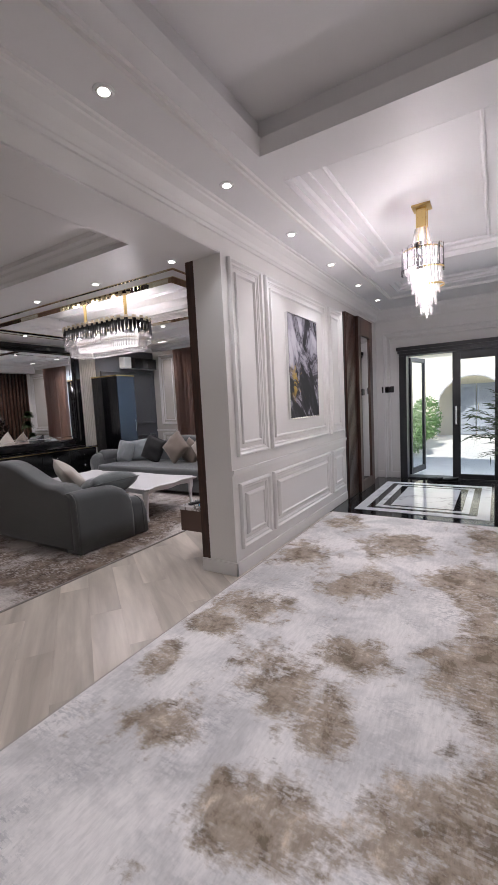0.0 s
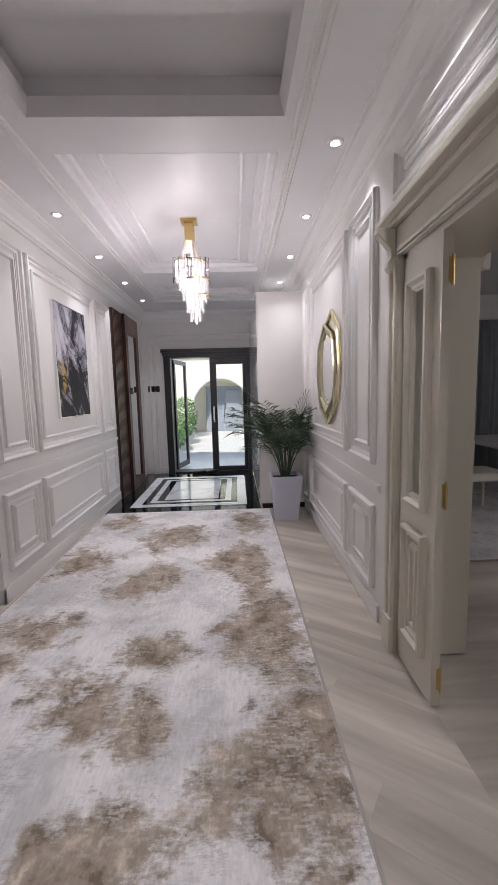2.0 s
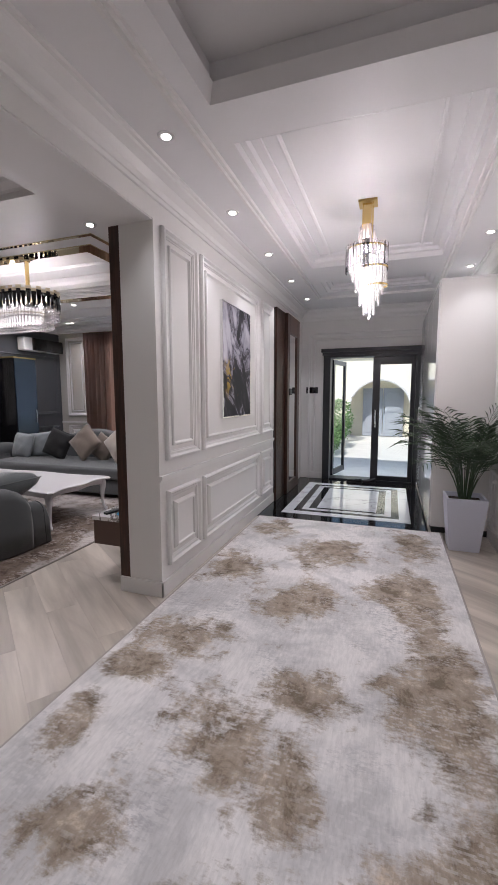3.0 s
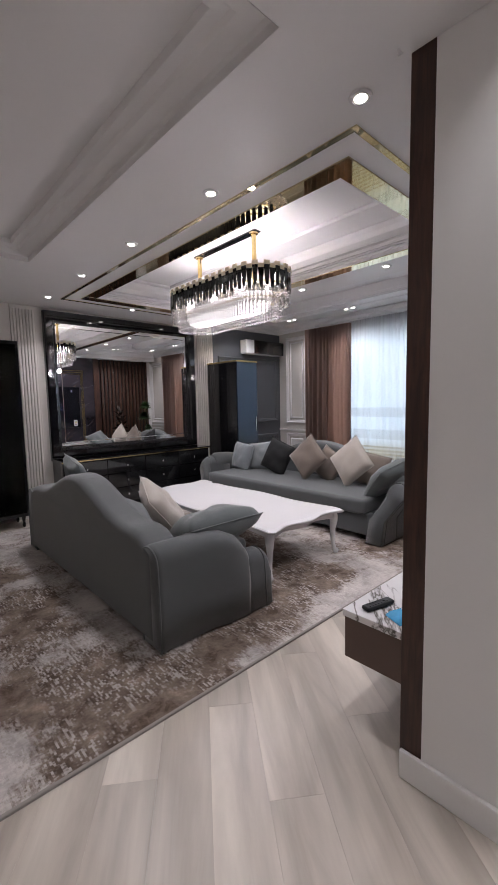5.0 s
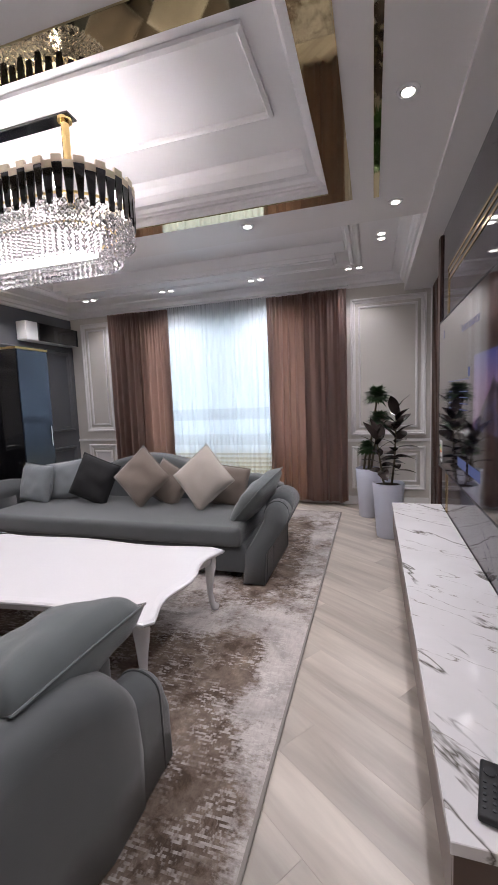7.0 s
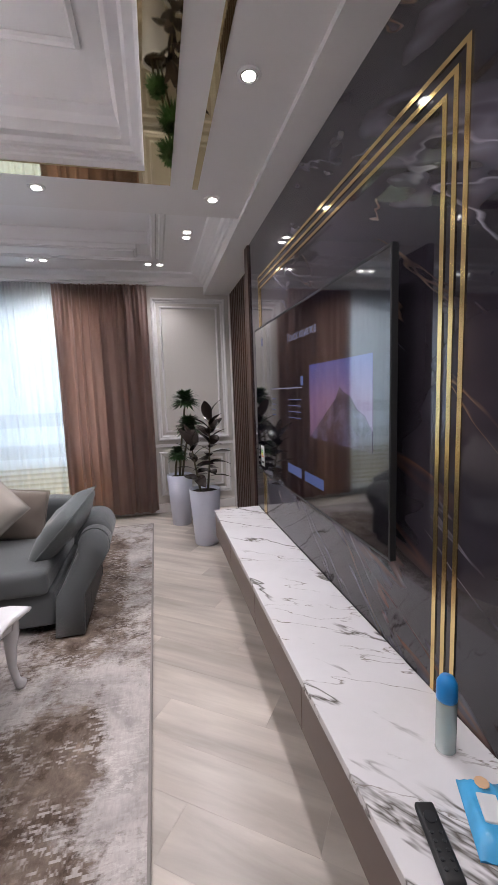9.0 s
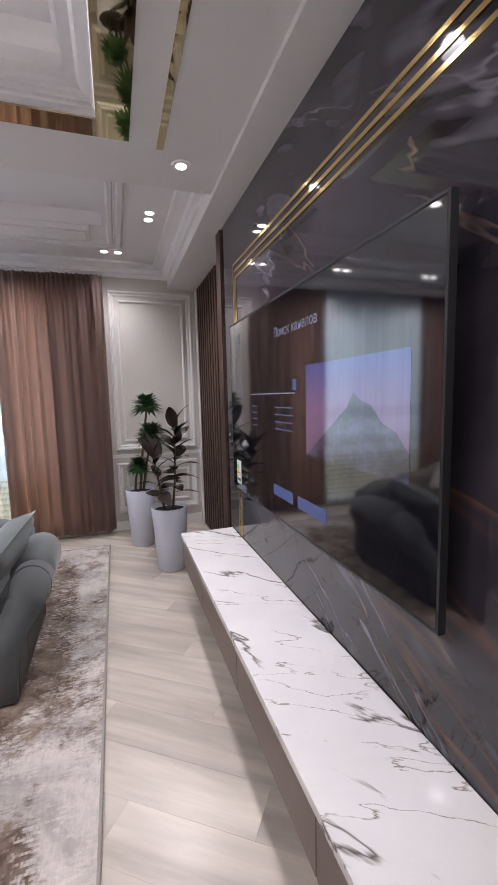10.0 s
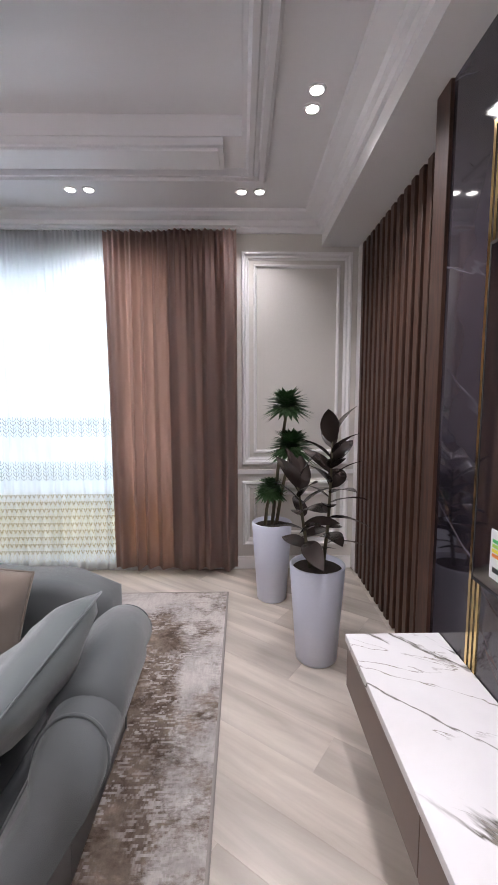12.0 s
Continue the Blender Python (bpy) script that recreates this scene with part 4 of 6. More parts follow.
# faint emission in the drops imitates lamplight caught by the glass
GLOWING_CRYSTAL = glass_mat("glowing_crystal_drop", (1.0, 0.97, 0.98), 0.12, 1.5)
_b = GLOWING_CRYSTAL.node_tree.nodes["Principled BSDF"]
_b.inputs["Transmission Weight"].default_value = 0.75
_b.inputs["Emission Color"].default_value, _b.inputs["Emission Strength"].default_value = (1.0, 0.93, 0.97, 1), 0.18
SALON_CRYSTAL = glass_mat("clear_cut_crystal", (0.94, 0.92, 0.93), 0.04, 1.5)
SALON_CRYSTAL.node_tree.nodes["Principled BSDF"].inputs["Transmission Weight"].default_value = 0.88
CLEARPLATE = glass_mat("clear_glass_plate", (0.90, 0.88, 0.92), 0.02, 1.5)


def hall_chandelier():
    t = thing("chandelier", "spiral crystal chandelier with a gilt stem and glass plates, lit", "chandelier", at=(-0.47, 3.98, 0))
    part("canopy", box(-0.075, 0.075, -0.075, 0.075, 3.058, 3.078, bevel=0.003), BRASS, t)
    part("stem", boxes((-0.042, 0.030, -0.036, 0.036, 2.86, 3.058), bevel=0.004), GOLD, t)
    for k in range(4):
        a = math.tau * (k + 0.5) / 4
        part("stem_rod", tube([(0.055 * math.cos(a), 0.055 * math.sin(a), 2.72), (0.055 * math.cos(a), 0.055 * math.sin(a), 3.058)], 0.005, 6), GOLD, t)
    bm = bmesh.new()
    for k in range(6):
        crystal_tier(bm, -0.005, 0, 0.052 + 0.006 * k, 0.052 + 0.006 * k, 2.83 - 0.035 * k, 2.865 - 0.035 * k, 12, 0.026)
    part("neck_crystals", bm, CRYSTAL, t, "clear crystal neck")["kind"] = "stuff"
    for r, z in ((0.155, 2.64), (0.125, 2.46), (0.085, 2.30)):
        bm = bmesh.new()
        ring_band(bm, 0.25 * (2.64 - z), 0, r, r, z, z + 0.015, n=32)
        part("frame_ring", bm, GOLD, t)
    first = {}
    for i in range(16):
        dark = i % 4 == 0
        name, me = ("smoked_plate", SMOKED) if dark else ("glass_plate", CLEARPLATE)
        tag = "smoked glass plate" if dark else "clear glass plate"
        if name not in first:
            o = part(name, box(-0.029, 0.029, -0.005, 0.005, 2.44 if dark else 2.47, 2.69 if dark else 2.67, bevel=0.003), me, t, tag)
            first[name] = o.data
        else:
            o = new(name, first[name]); o.parent = t; o["label"] = tag
        a = math.tau * i / 16
        o.matrix_local = Matrix.Translation((0.168 * math.cos(a), 0.168 * math.sin(a), 0.012 * (i % 2))) @ Matrix.Rotation(a + math.pi / 2, 4, "Z")
    # the drops hang in a spiral that closes in and falls to one side
    bm = bmesh.new()
    for ring_r, count, top, fall in ((0.150, 30, 2.64, 0.17), (0.125, 26, 2.60, 0.24), (0.095, 20, 2.54, 0.32), (0.062, 14, 2.46, 0.36), (0.028, 7, 2.40, 0.36)):
        for i in range(count):
            a = math.tau * i / count
            x, y = ring_r * math.cos(a), ring_r * math.sin(a)
            low = 0.5 + 0.5 * x / 0.15
            z0 = top - 0.14 - fall * (0.30 + 0.70 * low) * (0.9 + 0.1 * math.sin(i * 2.1))
            z = top
            while z > z0:
                x1 = x + 0.03 * (top - z)
                crystal_tier(bm, x1, y, 0.001, 0.001, max(z - 0.045, z0), z, 1, 0.030)
                z -= 0.060
    part("crystal_fringe", bm, GLOWING_CRYSTAL, t, "clear crystal drops with lamplight added as a faint glow")["kind"] = "stuff"
    part("lit_core", lathe([(0.008, 2.20), (0.020, 2.28), (0.035, 2.40), (0.045, 2.54), (0.02, 2.60)], 14, (0.03, 0)), CORE_GLOW, t, "glowing lamp core", True)
    for z, r in ((2.56, 0.028), (2.42, 0.028), (2.28, 0.022)):
        part("bulb", lathe([(0.008, z - 0.05), (r, z - 0.025), (r, z + 0.025), (0.01, z + 0.05)], 12, (-0.05 + 0.25 * (2.6 - z), 0.03)), LED, t, "lit bulb", True)
    t.matrix_world = Matrix.Translation((-0.47, 3.98, 3.078 * 0.12)) @ Matrix.Diagonal((1.0, 1.0, 0.88, 1))


hall_chandelier()


def downlight(x, y, z, r=0.038):
    t = thing("downlight", "small round lit white ceiling downlight", "downlight", "recessed ceiling downlights", at=(x, y, z))
    part("rim", lathe([(r, 0.002), (r, -0.008), (r + 0.012, -0.006), (r + 0.014, 0.001)], 20), WHITELAC, t)
    part("reflector", lathe([(r, -0.004), (r - 0.003, -0.0075)], 20), CHROME, t)
    part("lamp", lathe([(r * 0.76, -0.0074), (r * 0.72, -0.010)], 20), LED, t, "lit lamp")
    return t


_d = downlight(*HALL_SPOTS[0], HZ)
for p in HALL_SPOTS[1:]:
    copy_thing(_d, pose(*p, HZ))
# includes fixtures for the added, unseen row at y -0.95
for p in SALON_AND_FILL_SPOTS:
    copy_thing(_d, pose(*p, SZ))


def twin(x, y, z, k):
    t = thing("twin_downlight", "pair of small lit ceiling downlights", "downlight", "paired ceiling downlights", at=(x, y, z), turn=90 * k)
    for s in (-0.065, 0.065):
        part("rim", lathe([(0.034, 0.002), (0.034, -0.008), (0.044, -0.006), (0.046, 0.001)], 16, (s, 0)), WHITELAC, t)
        part("lamp", lathe([(0.032, -0.004), (0.030, -0.009)], 16, (s, 0)), LED, t, "lit lamp")
    return t


_t = twin(*BAY_SPOTS[0][:2], BZ, 0)
for x, y, k in BAY_SPOTS[1:]:
    copy_thing(_t, pose(x, y, BZ, 0, 0, 90 * k))


def rug(name, label, x0, x1, y0, y1, z, material):
    t = thing(name, label, "rug")
    bm = bmesh.new()
    box(x0, x1, y0, y1, z, z + 0.012, bm=bm, bevel=0.004)
    part("woven_field", bm, material, t)
    b = mat(name + "_edge", (0.40, 0.37, 0.345) if name == "hall_rug" else (0.27, 0.245, 0.225), 0.9)
    part("binding", loft((x0 - 0.008, x1 + 0.008, y0 - 0.008, y1 + 0.008), [(0, 0), (0, 0.010), (0.006, 0.0135), (0.014, 0.0125), (0.014, 0.006)], plane_map("z+", z)), b, t)


rug("hall_rug", "long ivory rug with worn taupe cloud pattern on the hall floor", -1.73, 0.31, -0.7, 4.97, 0.0, HALLRUG)
rug("salon_rug", "large grey and brown distressed rug under the sofas", -6.9, -3.05, 0.9, 7.22, 0.0, SALONRUG)


def palm():
    t = thing("potted_palm", "bushy green palm in a square pale pot beside the wardrobe", "potted plant", at=(0.47, 4.62, 0))
    bm = bmesh.new()
    rs = [(0.13, 0.0), (0.175, 0.50), (0.175, 0.515), (0.155, 0.515), (0.15, 0.46)]
    rings = [[bm.verts.new((r * sx, r * sy, z)) for sx, sy in ((-1, -1), (1, -1), (1, 1), (-1, 1))] for r, z in rs]
    for p, q in zip(rings, rings[1:]):
        for i in range(4):
            bm.faces.new((p[i], p[(i + 1) % 4], q[(i + 1) % 4], q[i]))
    bm.faces.new(list(reversed(rings[0])))
    part("pot", bm, POT, t, "pale lilac-grey tapered square pot")
    part("soil", box(-0.15, 0.15, -0.15, 0.15, 0.42, 0.47), SOIL, t)
    rnd = random.Random(4)
    for i in range(48):
        a = math.tau * i / 48 + rnd.uniform(-0.2, 0.2)
        lean = rnd.uniform(0.15, 0.75)
        length = rnd.uniform(0.75, 1.25)
        bm = bmesh.new()
        pts = []
        for k in range(11):
            s = k / 10
            out = lean * (0.25 * s + 0.85 * s * s) * length
            up = length * (s - 0.5 * lean * s * s * s * 1.3)
            pts.append(Vector((0.04 * math.cos(a) + out * math.cos(a), 0.04 * math.sin(a) + out * math.sin(a), 0.46 + up)))
        pts = [Vector((min(max(p.x, -0.55), 0.25), p.y, p.z)) for p in pts]
        tube(pts, [0.006 - 0.0045 * k / 10 for k in range(11)], 5, bm)
        side = Vector((-math.sin(a), math.cos(a), 0))
        for k in range(4, 11):
            for m in (0, 0.5):
                if k == 10 and m:
                    continue
                p = pts[k].lerp(pts[min(k + 1, 10)], m)
                d = (pts[k] - pts[k - 1]).normalized()
                ll = 0.29 * (1 - 0.45 * abs((k + m - 6.5) / 4)) * rnd.uniform(0.8, 1.1)
                for sgn in (-1, 1):
                    tip = p + side * sgn * ll * 0.72 + d * ll * 0.7 - Vector((0, 0, ll * rnd.uniform(0.15, 0.4)))
                    mid = p.lerp(tip, 0.45) + Vector((0, 0, 0.02))
                    tip.x, mid.x = min(tip.x, 0.27), min(mid.x, 0.27)
                    wv = d * 0.008
                    v = [bm.verts.new(q) for q in (p, mid + wv, tip, mid - wv, mid + Vector((0, 0, 0.004)))]
                    bm.faces.new((v[0], v[1], v[4])); bm.faces.new((v[1], v[2], v[4])); bm.faces.new((v[2], v[3], v[4])); bm.faces.new((v[3], v[0], v[4]))
        part("frond", bm, PALM, t)


palm()

# ---- things of the salon ----
def cushion(name, label, w, h, d, material, m, seed=0):
    """A soft square cushion: pinched corners, piped seam, a few creases."""
    rnd = random.Random(seed)
    bm = bmesh.new()
    n = 14
    grid = {}
    for s in (1, -1):
        for i in range(n + 1):
            for j in range(n + 1):
                u, v = 2 * i / n - 1, 2 * j / n - 1
                edge = i in (0, n) or j in (0, n)
                if s == -1 and edge:
                    grid[s, i, j] = grid[1, i, j]
                    continue
                k = max(0.0, (1 - u * u) * (1 - v * v)) ** 0.36
                pinch = 1 - 0.035 * (1 - abs(u) ** 2) * abs(v) ** 2
                pinch2 = 1 - 0.035 * (1 - abs(v) ** 2) * abs(u) ** 2
                cr = 0.012 * noise.noise(Vector((u * 2.2 + seed * 3.1, v * 2.2, s))) * k * 2
                grid[s, i, j] = bm.verts.new((u * w / 2 * pinch2, s * (d / 2 * k + cr), v * h / 2 * pinch))
    for s in (1, -1):
        for i in range(n):
            for j in range(n):
                q = [grid[s, i, j], grid[s, i + 1, j], grid[s, i + 1, j + 1], grid[s, i, j + 1]]
                bm.faces.new(q if s == -1 else list(reversed(q)))
    t = thing(name, label, "cushion")
    t.matrix_world = m
    part("cover", bm, material, t, smooth=True)
    ring = [grid_pt for grid_pt in [(-1, -1), (-0.33, -1), (0.33, -1), (1, -1), (1, -0.33), (1, 0.33), (1, 1), (0.33, 1), (-0.33, 1), (-1, 1), (-1, 0.33), (-1, -0.33)]]
    pts = [(u * w / 2 * (1 - 0.035 * (1 - v * v) * u * u), 0, v * h / 2 * (1 - 0.035 * (1 - u * u) * v * v)) for u, v in ring]
    part("piping", tube(pts, 0.005, 6, closed=True), material, t, smooth=True)
    return t


def sofa(name, label, m, length, deep=0.9, flare=-0.05, roll=(0.53, 0.53, 0.53, 0.51, 0.455, 0.395, 0.385)):
    """Front faces +y, origin at the floor in the middle of its back."""
    t = thing(name, label, "sofa", "pair of matching sofas")
    t.matrix_world = m
    h = length / 2
    part("base", box(-h + 0.17, h - 0.17, 0.12, deep - 0.04, 0.06, 0.30, bevel=0.03, segments=3), SOFA, t, smooth=True)
    part("seat", box(-h + 0.19, h - 0.19, 0.20, deep + 0.01, 0.285, 0.45, bevel=0.055, segments=4), SOFA, t, smooth=True)
    # camel back
    top = []
    for i in range(33):
        u = -1 + 2 * i / 32
        z = 0.70 + 0.22 * (0.5 + 0.5 * math.cos(math.pi * min(1, abs(u) / 0.72))) - 0.10 * max(0, abs(u) - 0.85) / 0.15
        top.append((u * (h - 0.05), z))
    outline = [(-(h - 0.05), 0.02)] + top + [((h - 0.05), 0.02)]
    part("backrest", extrude_xz(outline, 0.0, 0.24, 0.055, 4), SOFA, t, smooth=True)
    for s in (-1, 1):
        bm = bmesh.new()
        circle = [(0.20 + 0.115 * math.cos(math.radians(q)), 0.115 * math.sin(math.radians(q))) for q in (range(215, -31, -14) if deep > 1 else range(215, -1, -14))]
        rings = []
        first = 0.01 if deep < 1 else 0.26
        end = deep - (0.22 if deep < 1 else 0.30)
        stations = ((first, 0.90), (first + 0.03, 1.0), (0.40, 1.0), (0.52, 1.02), (end - 0.05, 1.04), (end, 1.0), (end + 0.025, 0.84))
        for (y, grow), zc in zip(stations, roll):
            fl = flare if y > 0.5 else flare - 0.03
            prof = [(0.02, 0.012)] + [((x - 0.2) * grow + 0.2 + fl, zc + z * grow) for x, z in circle] + [(0.215, 0.24) if deep > 1 else (0.312 + fl, 0.24), (0.210, 0.012) if deep > 1 else (0.306 + fl, 0.012)]
            rings.append([bm.verts.new((s * (h - 0.20 + x), y, z)) for x, z in prof])
        np_ = len(rings[0])
        for p, q in zip(rings, rings[1:]):
            for i in range(np_):
                bm.faces.new((p[i], p[(i + 1) % np_], q[(i + 1) % np_], q[i]))
        bm.faces.new(rings[0]); bm.faces.new(rings[-1])
        bmesh.ops.recalc_face_normals(bm, faces=bm.faces)
        back_line = [v.co.copy() for v in rings[0]]
        arm = part("arm", bm, SOFA, t, smooth=True)
        part("piping", tube([(c.x, c.y - 0.002, c.z) for c in back_line], 0.006, 6), SOFA, arm, smooth=True)
        # lower scroll in front of the roll
        bm = bmesh.new()
        wide = deep > 1
        top, r, centre, lean = (0.635, 0.105, 0.275, 0.17) if wide else (roll[-1] + 0.055, 0.088, 0.168, 0.05)
        rings = []
        for y, z in ((end - 0.12, top + 0.02), (end + 0.08, top + 0.01), (deep - 0.08, top + 0.005), (deep - 0.03, top - 0.004), (deep + 0.005, top - 0.02), (deep + 0.022, top - 0.045), (deep + 0.03, top - 0.08)):
            rr = r - 0.35 * (top - z) if z < top else r
            arc = [(centre + rr * math.cos(math.radians(q)), z - rr + rr * math.sin(math.radians(q))) for q in (range(195, -46, -15) if wide else range(195, -1, -15))]
            out_x = 0.215 if wide else 0.252
            prof = [(0.035, 0.012), (0.045, 0.25)] + arc + [(out_x, 0.25), (out_x - 0.005, 0.012)]
            rings.append([bm.verts.new((s * (h - 0.20 + x), y - lean * max(0.0, w - 0.10) / 0.5, max(w, 0.012))) for x, w in prof])
        for p, q in zip(rings, rings[1:]):
            for i in range(len(p)):
                bm.faces.new((p[i], p[(i + 1) % len(p)], q[(i + 1) % len(p)], q[i]))
        bm.faces.new(rings[0]); bm.faces.new(rings[-1])
        bmesh.ops.recalc_face_normals(bm, faces=bm.faces)
        front = [v.co.copy() for v in rings[3]]
        scroll = part("arm_front", bm, SOFA, t, smooth=True)
        part("piping", tube([(c.x, c.y, c.z + 0.002) for c in front], 0.006, 6), SOFA, scroll, smooth=True)
    for x in (-h + 0.25, h - 0.25):
        for y in (0.15, deep - 0.12):
            part("foot", lathe([(0.02, 0.0), (0.028, 0.065)], 10, (x, y)), BLACK, t)
    return t


sofa("sofa", "grey-green velvet camel-back sofa with its back to the passage", pose(-4.80, 2.47, 0.012), 2.60, 0.90)
sofa("sofa", "grey-green velvet camel-back sofa below the window, on the rug", pose(-5.01, 6.14, 0.012, 0, 0, 180), 3.06, 1.13, 0.065, (0.50, 0.51, 0.54, 0.56, 0.57, 0.55, 0.545))


def coffee_table():
    t = thing("coffee_table", "long white lacquered coffee table with a scalloped top and cabriole legs", "coffee table", at=(-4.80, 4.12, 0.012))
    a, b = 1.155, 0.515
    def outline(grow):
        pts = []
        n = 24
        A, B = a + grow, b + grow
        def side(s):
            return 0.034 * (1 - math.cos(math.tau * s)) / 2 + 0.012 * (1 - s * s) + 0.03 * max(0, abs(s) - 0.93) / 0.07
        for k in range(n):
            s_ = -1 + 2 * k / n
            pts.append((A - side(s_) * 1.5, B * s_))
        for k in range(n):
            s_ = 1 - 2 * k / n
            pts.append((A * s_, B - 1.3 * side(s_)))
        for k in range(n):
            s_ = 1 - 2 * k / n
            pts.append((-A + side(s_) * 1.5, B * s_))
        for k in range(n):
            s_ = -1 + 2 * k / n
            pts.append((A * s_, -B + 1.3 * side(s_)))
        return pts
    bm = bmesh.new()
    rings = [[bm.verts.new((x, y, z)) for x, y in outline(g)] for g, z in ((-0.05, 0.405), (-0.01, 0.41), (0.0, 0.422), (0.0, 0.432), (-0.012, 0.44), (-0.05, 0.443))]
    for p, q in zip(rings, rings[1:]):
        for i in range(len(p)):
            bm.faces.new((p[i], p[(i + 1) % len(p)], q[(i + 1) % len(p)], q[i]))
    bm.faces.new(list(reversed(rings[0]))); bm.faces.new(rings[-1])
    part("tabletop", bm, WHITELAC, t)
    bm = bmesh.new()
    rings = [[bm.verts.new((x, y, z)) for x, y in outline(g)] for g, z in ((-0.075, 0.35), (-0.065, 0.407))]
    for i in range(len(rings[0])):
        bm.faces.new((rings[0][i], rings[0][(i + 1) % 96], rings[1][(i + 1) % 96], rings[1][i]))
    bm.faces.new(list(reversed(rings[0]))); bm.faces.new(rings[1])
    part("apron", bm, WHITELAC, t)
    for sx in (-1, 1):
        for sy in (-1, 1):
            cx, cy = sx * (a - 0.115), sy * (b - 0.085)
            pts, rad = [], []
            for z, o, r in ((0.0, 0.040, 0.024), (0.02, 0.045, 0.030), (0.05, 0.026, 0.019), (0.13, 0.010, 0.020), (0.24, 0.012, 0.029), (0.31, 0.022, 0.038), (0.36, 0.020, 0.044), (0.407, 0.010, 0.044)):
                pts.append((cx + sx * o * 0.7, cy + sy * o * 0.7, z)); rad.append(r)
            part("leg", tube(pts, rad, 10), WHITELAC, t, smooth=True)


coffee_table()


def bench():
    t = thing("tv_bench", "long floating bench with white veined marble top and brown drawers", "tv bench")
    part("top", box(-2.492, -2.088, 2.885, 5.80, 0.487, 0.52, bevel=0.002, segments=1), WHITEMARBLE, t, "white marble top with grey veins")
    part("carcass", box(-2.462, -2.088, 2.91, 5.785, 0.29, 0.487), BENCHWOOD, t)
    part("end_panel", box(-2.484, -2.088, 2.893, 2.91, 0.287, 0.487, bevel=0.001, segments=1), BENCHWOOD, t)
    for i in range(4):
        y0 = 2.912 + i * 0.722
        part("drawer_front", box(-2.484, -2.464, y0, y0 + 0.718, 0.287, 0.485, bevel=0.001, segments=1), BENCHWOOD, t, "brown wood drawer front")


bench()


def television():
    t = thing("television", "very large flat television hung on the black marble wall", "television", at=(-2.16, 4.52, 1.46))
    part("body", boxes((0.0, 0.022, -0.935, 0.935, -0.535, 0.535), bevel=0.003), BLACK, t)
    part("bezel", loft((-0.94, 0.94, -0.54, 0.54), [(0, -0.022), (0, 0.002), (0.008, 0.003), (0.008, 0.0)], plane_map("x-", 0)), CHARCOAL, t)
    part("mount", box(0.022, 0.074, -0.3, 0.3, -0.2, 0.2), BLACK, t)
    part("screen", box(-0.0018, 0.001, -0.93, 0.93, -0.528, 0.528), SCREEN, t)


television()
strips = structure(new("gold_inlay"))
for k in range(3):
    d = k * 0.045
    x0, x1 = -2.089, -2.083
    y0, y1, zt = 3.34 + d, 5.60 - d * 0.6, 2.42 - d
    part("gold_strip", boxes((x0, x1, y0, y0 + 0.018, 0.52, zt), (x0, x1, y1 - 0.014, y1, 0.52, zt), (x0, x1, y0, y1, zt, zt + 0.016)), GOLD, strips)


# translucent sheet imitates the lit cream wall below the sill
WALL_GLOW = cloth("translucent_cream_sheet", (0.80, 0.70, 0.46), 0.0, 0.5, 0.85, (0.95, 0.86, 0.68))


def window_1():
    w = structure(new("window_1"))
    part("window_frame", boxes((-6.02, -5.96, 7.78, 7.86, 0.04, 2.62), (-3.58, -3.52, 7.78, 7.86, 0.04, 2.62), (-5.96, -3.58, 7.78, 7.86, 2.56, 2.62), (-5.96, -3.58, 7.78, 7.86, 0.04, 0.10), (-5.96, -3.58, 7.78, 7.86, 0.70, 0.76), (-4.80, -4.74, 7.78, 7.86, 0.76, 2.56), (-4.80, -4.74, 7.78, 7.86, 0.10, 0.70), bevel=0.004), WHITELAC, w)
    for x0, x1 in ((-5.96, -4.80), (-4.74, -3.58)):
        p = part("pane", box(x0, x1, 7.815, 7.822, 0.76, 2.56), GLASS, w)
        p.visible_shadow = False
        part("lower_pane", box(x0, x1, 7.815, 7.822, 0.20, 0.70), WALL_GLOW, w, "translucent cream sheet imitating the lit wall below the sill")
        p = part("pane", box(x0, x1, 7.815, 7.822, 0.10, 0.195), GLASS, w)
        p.visible_shadow = False


window_1()


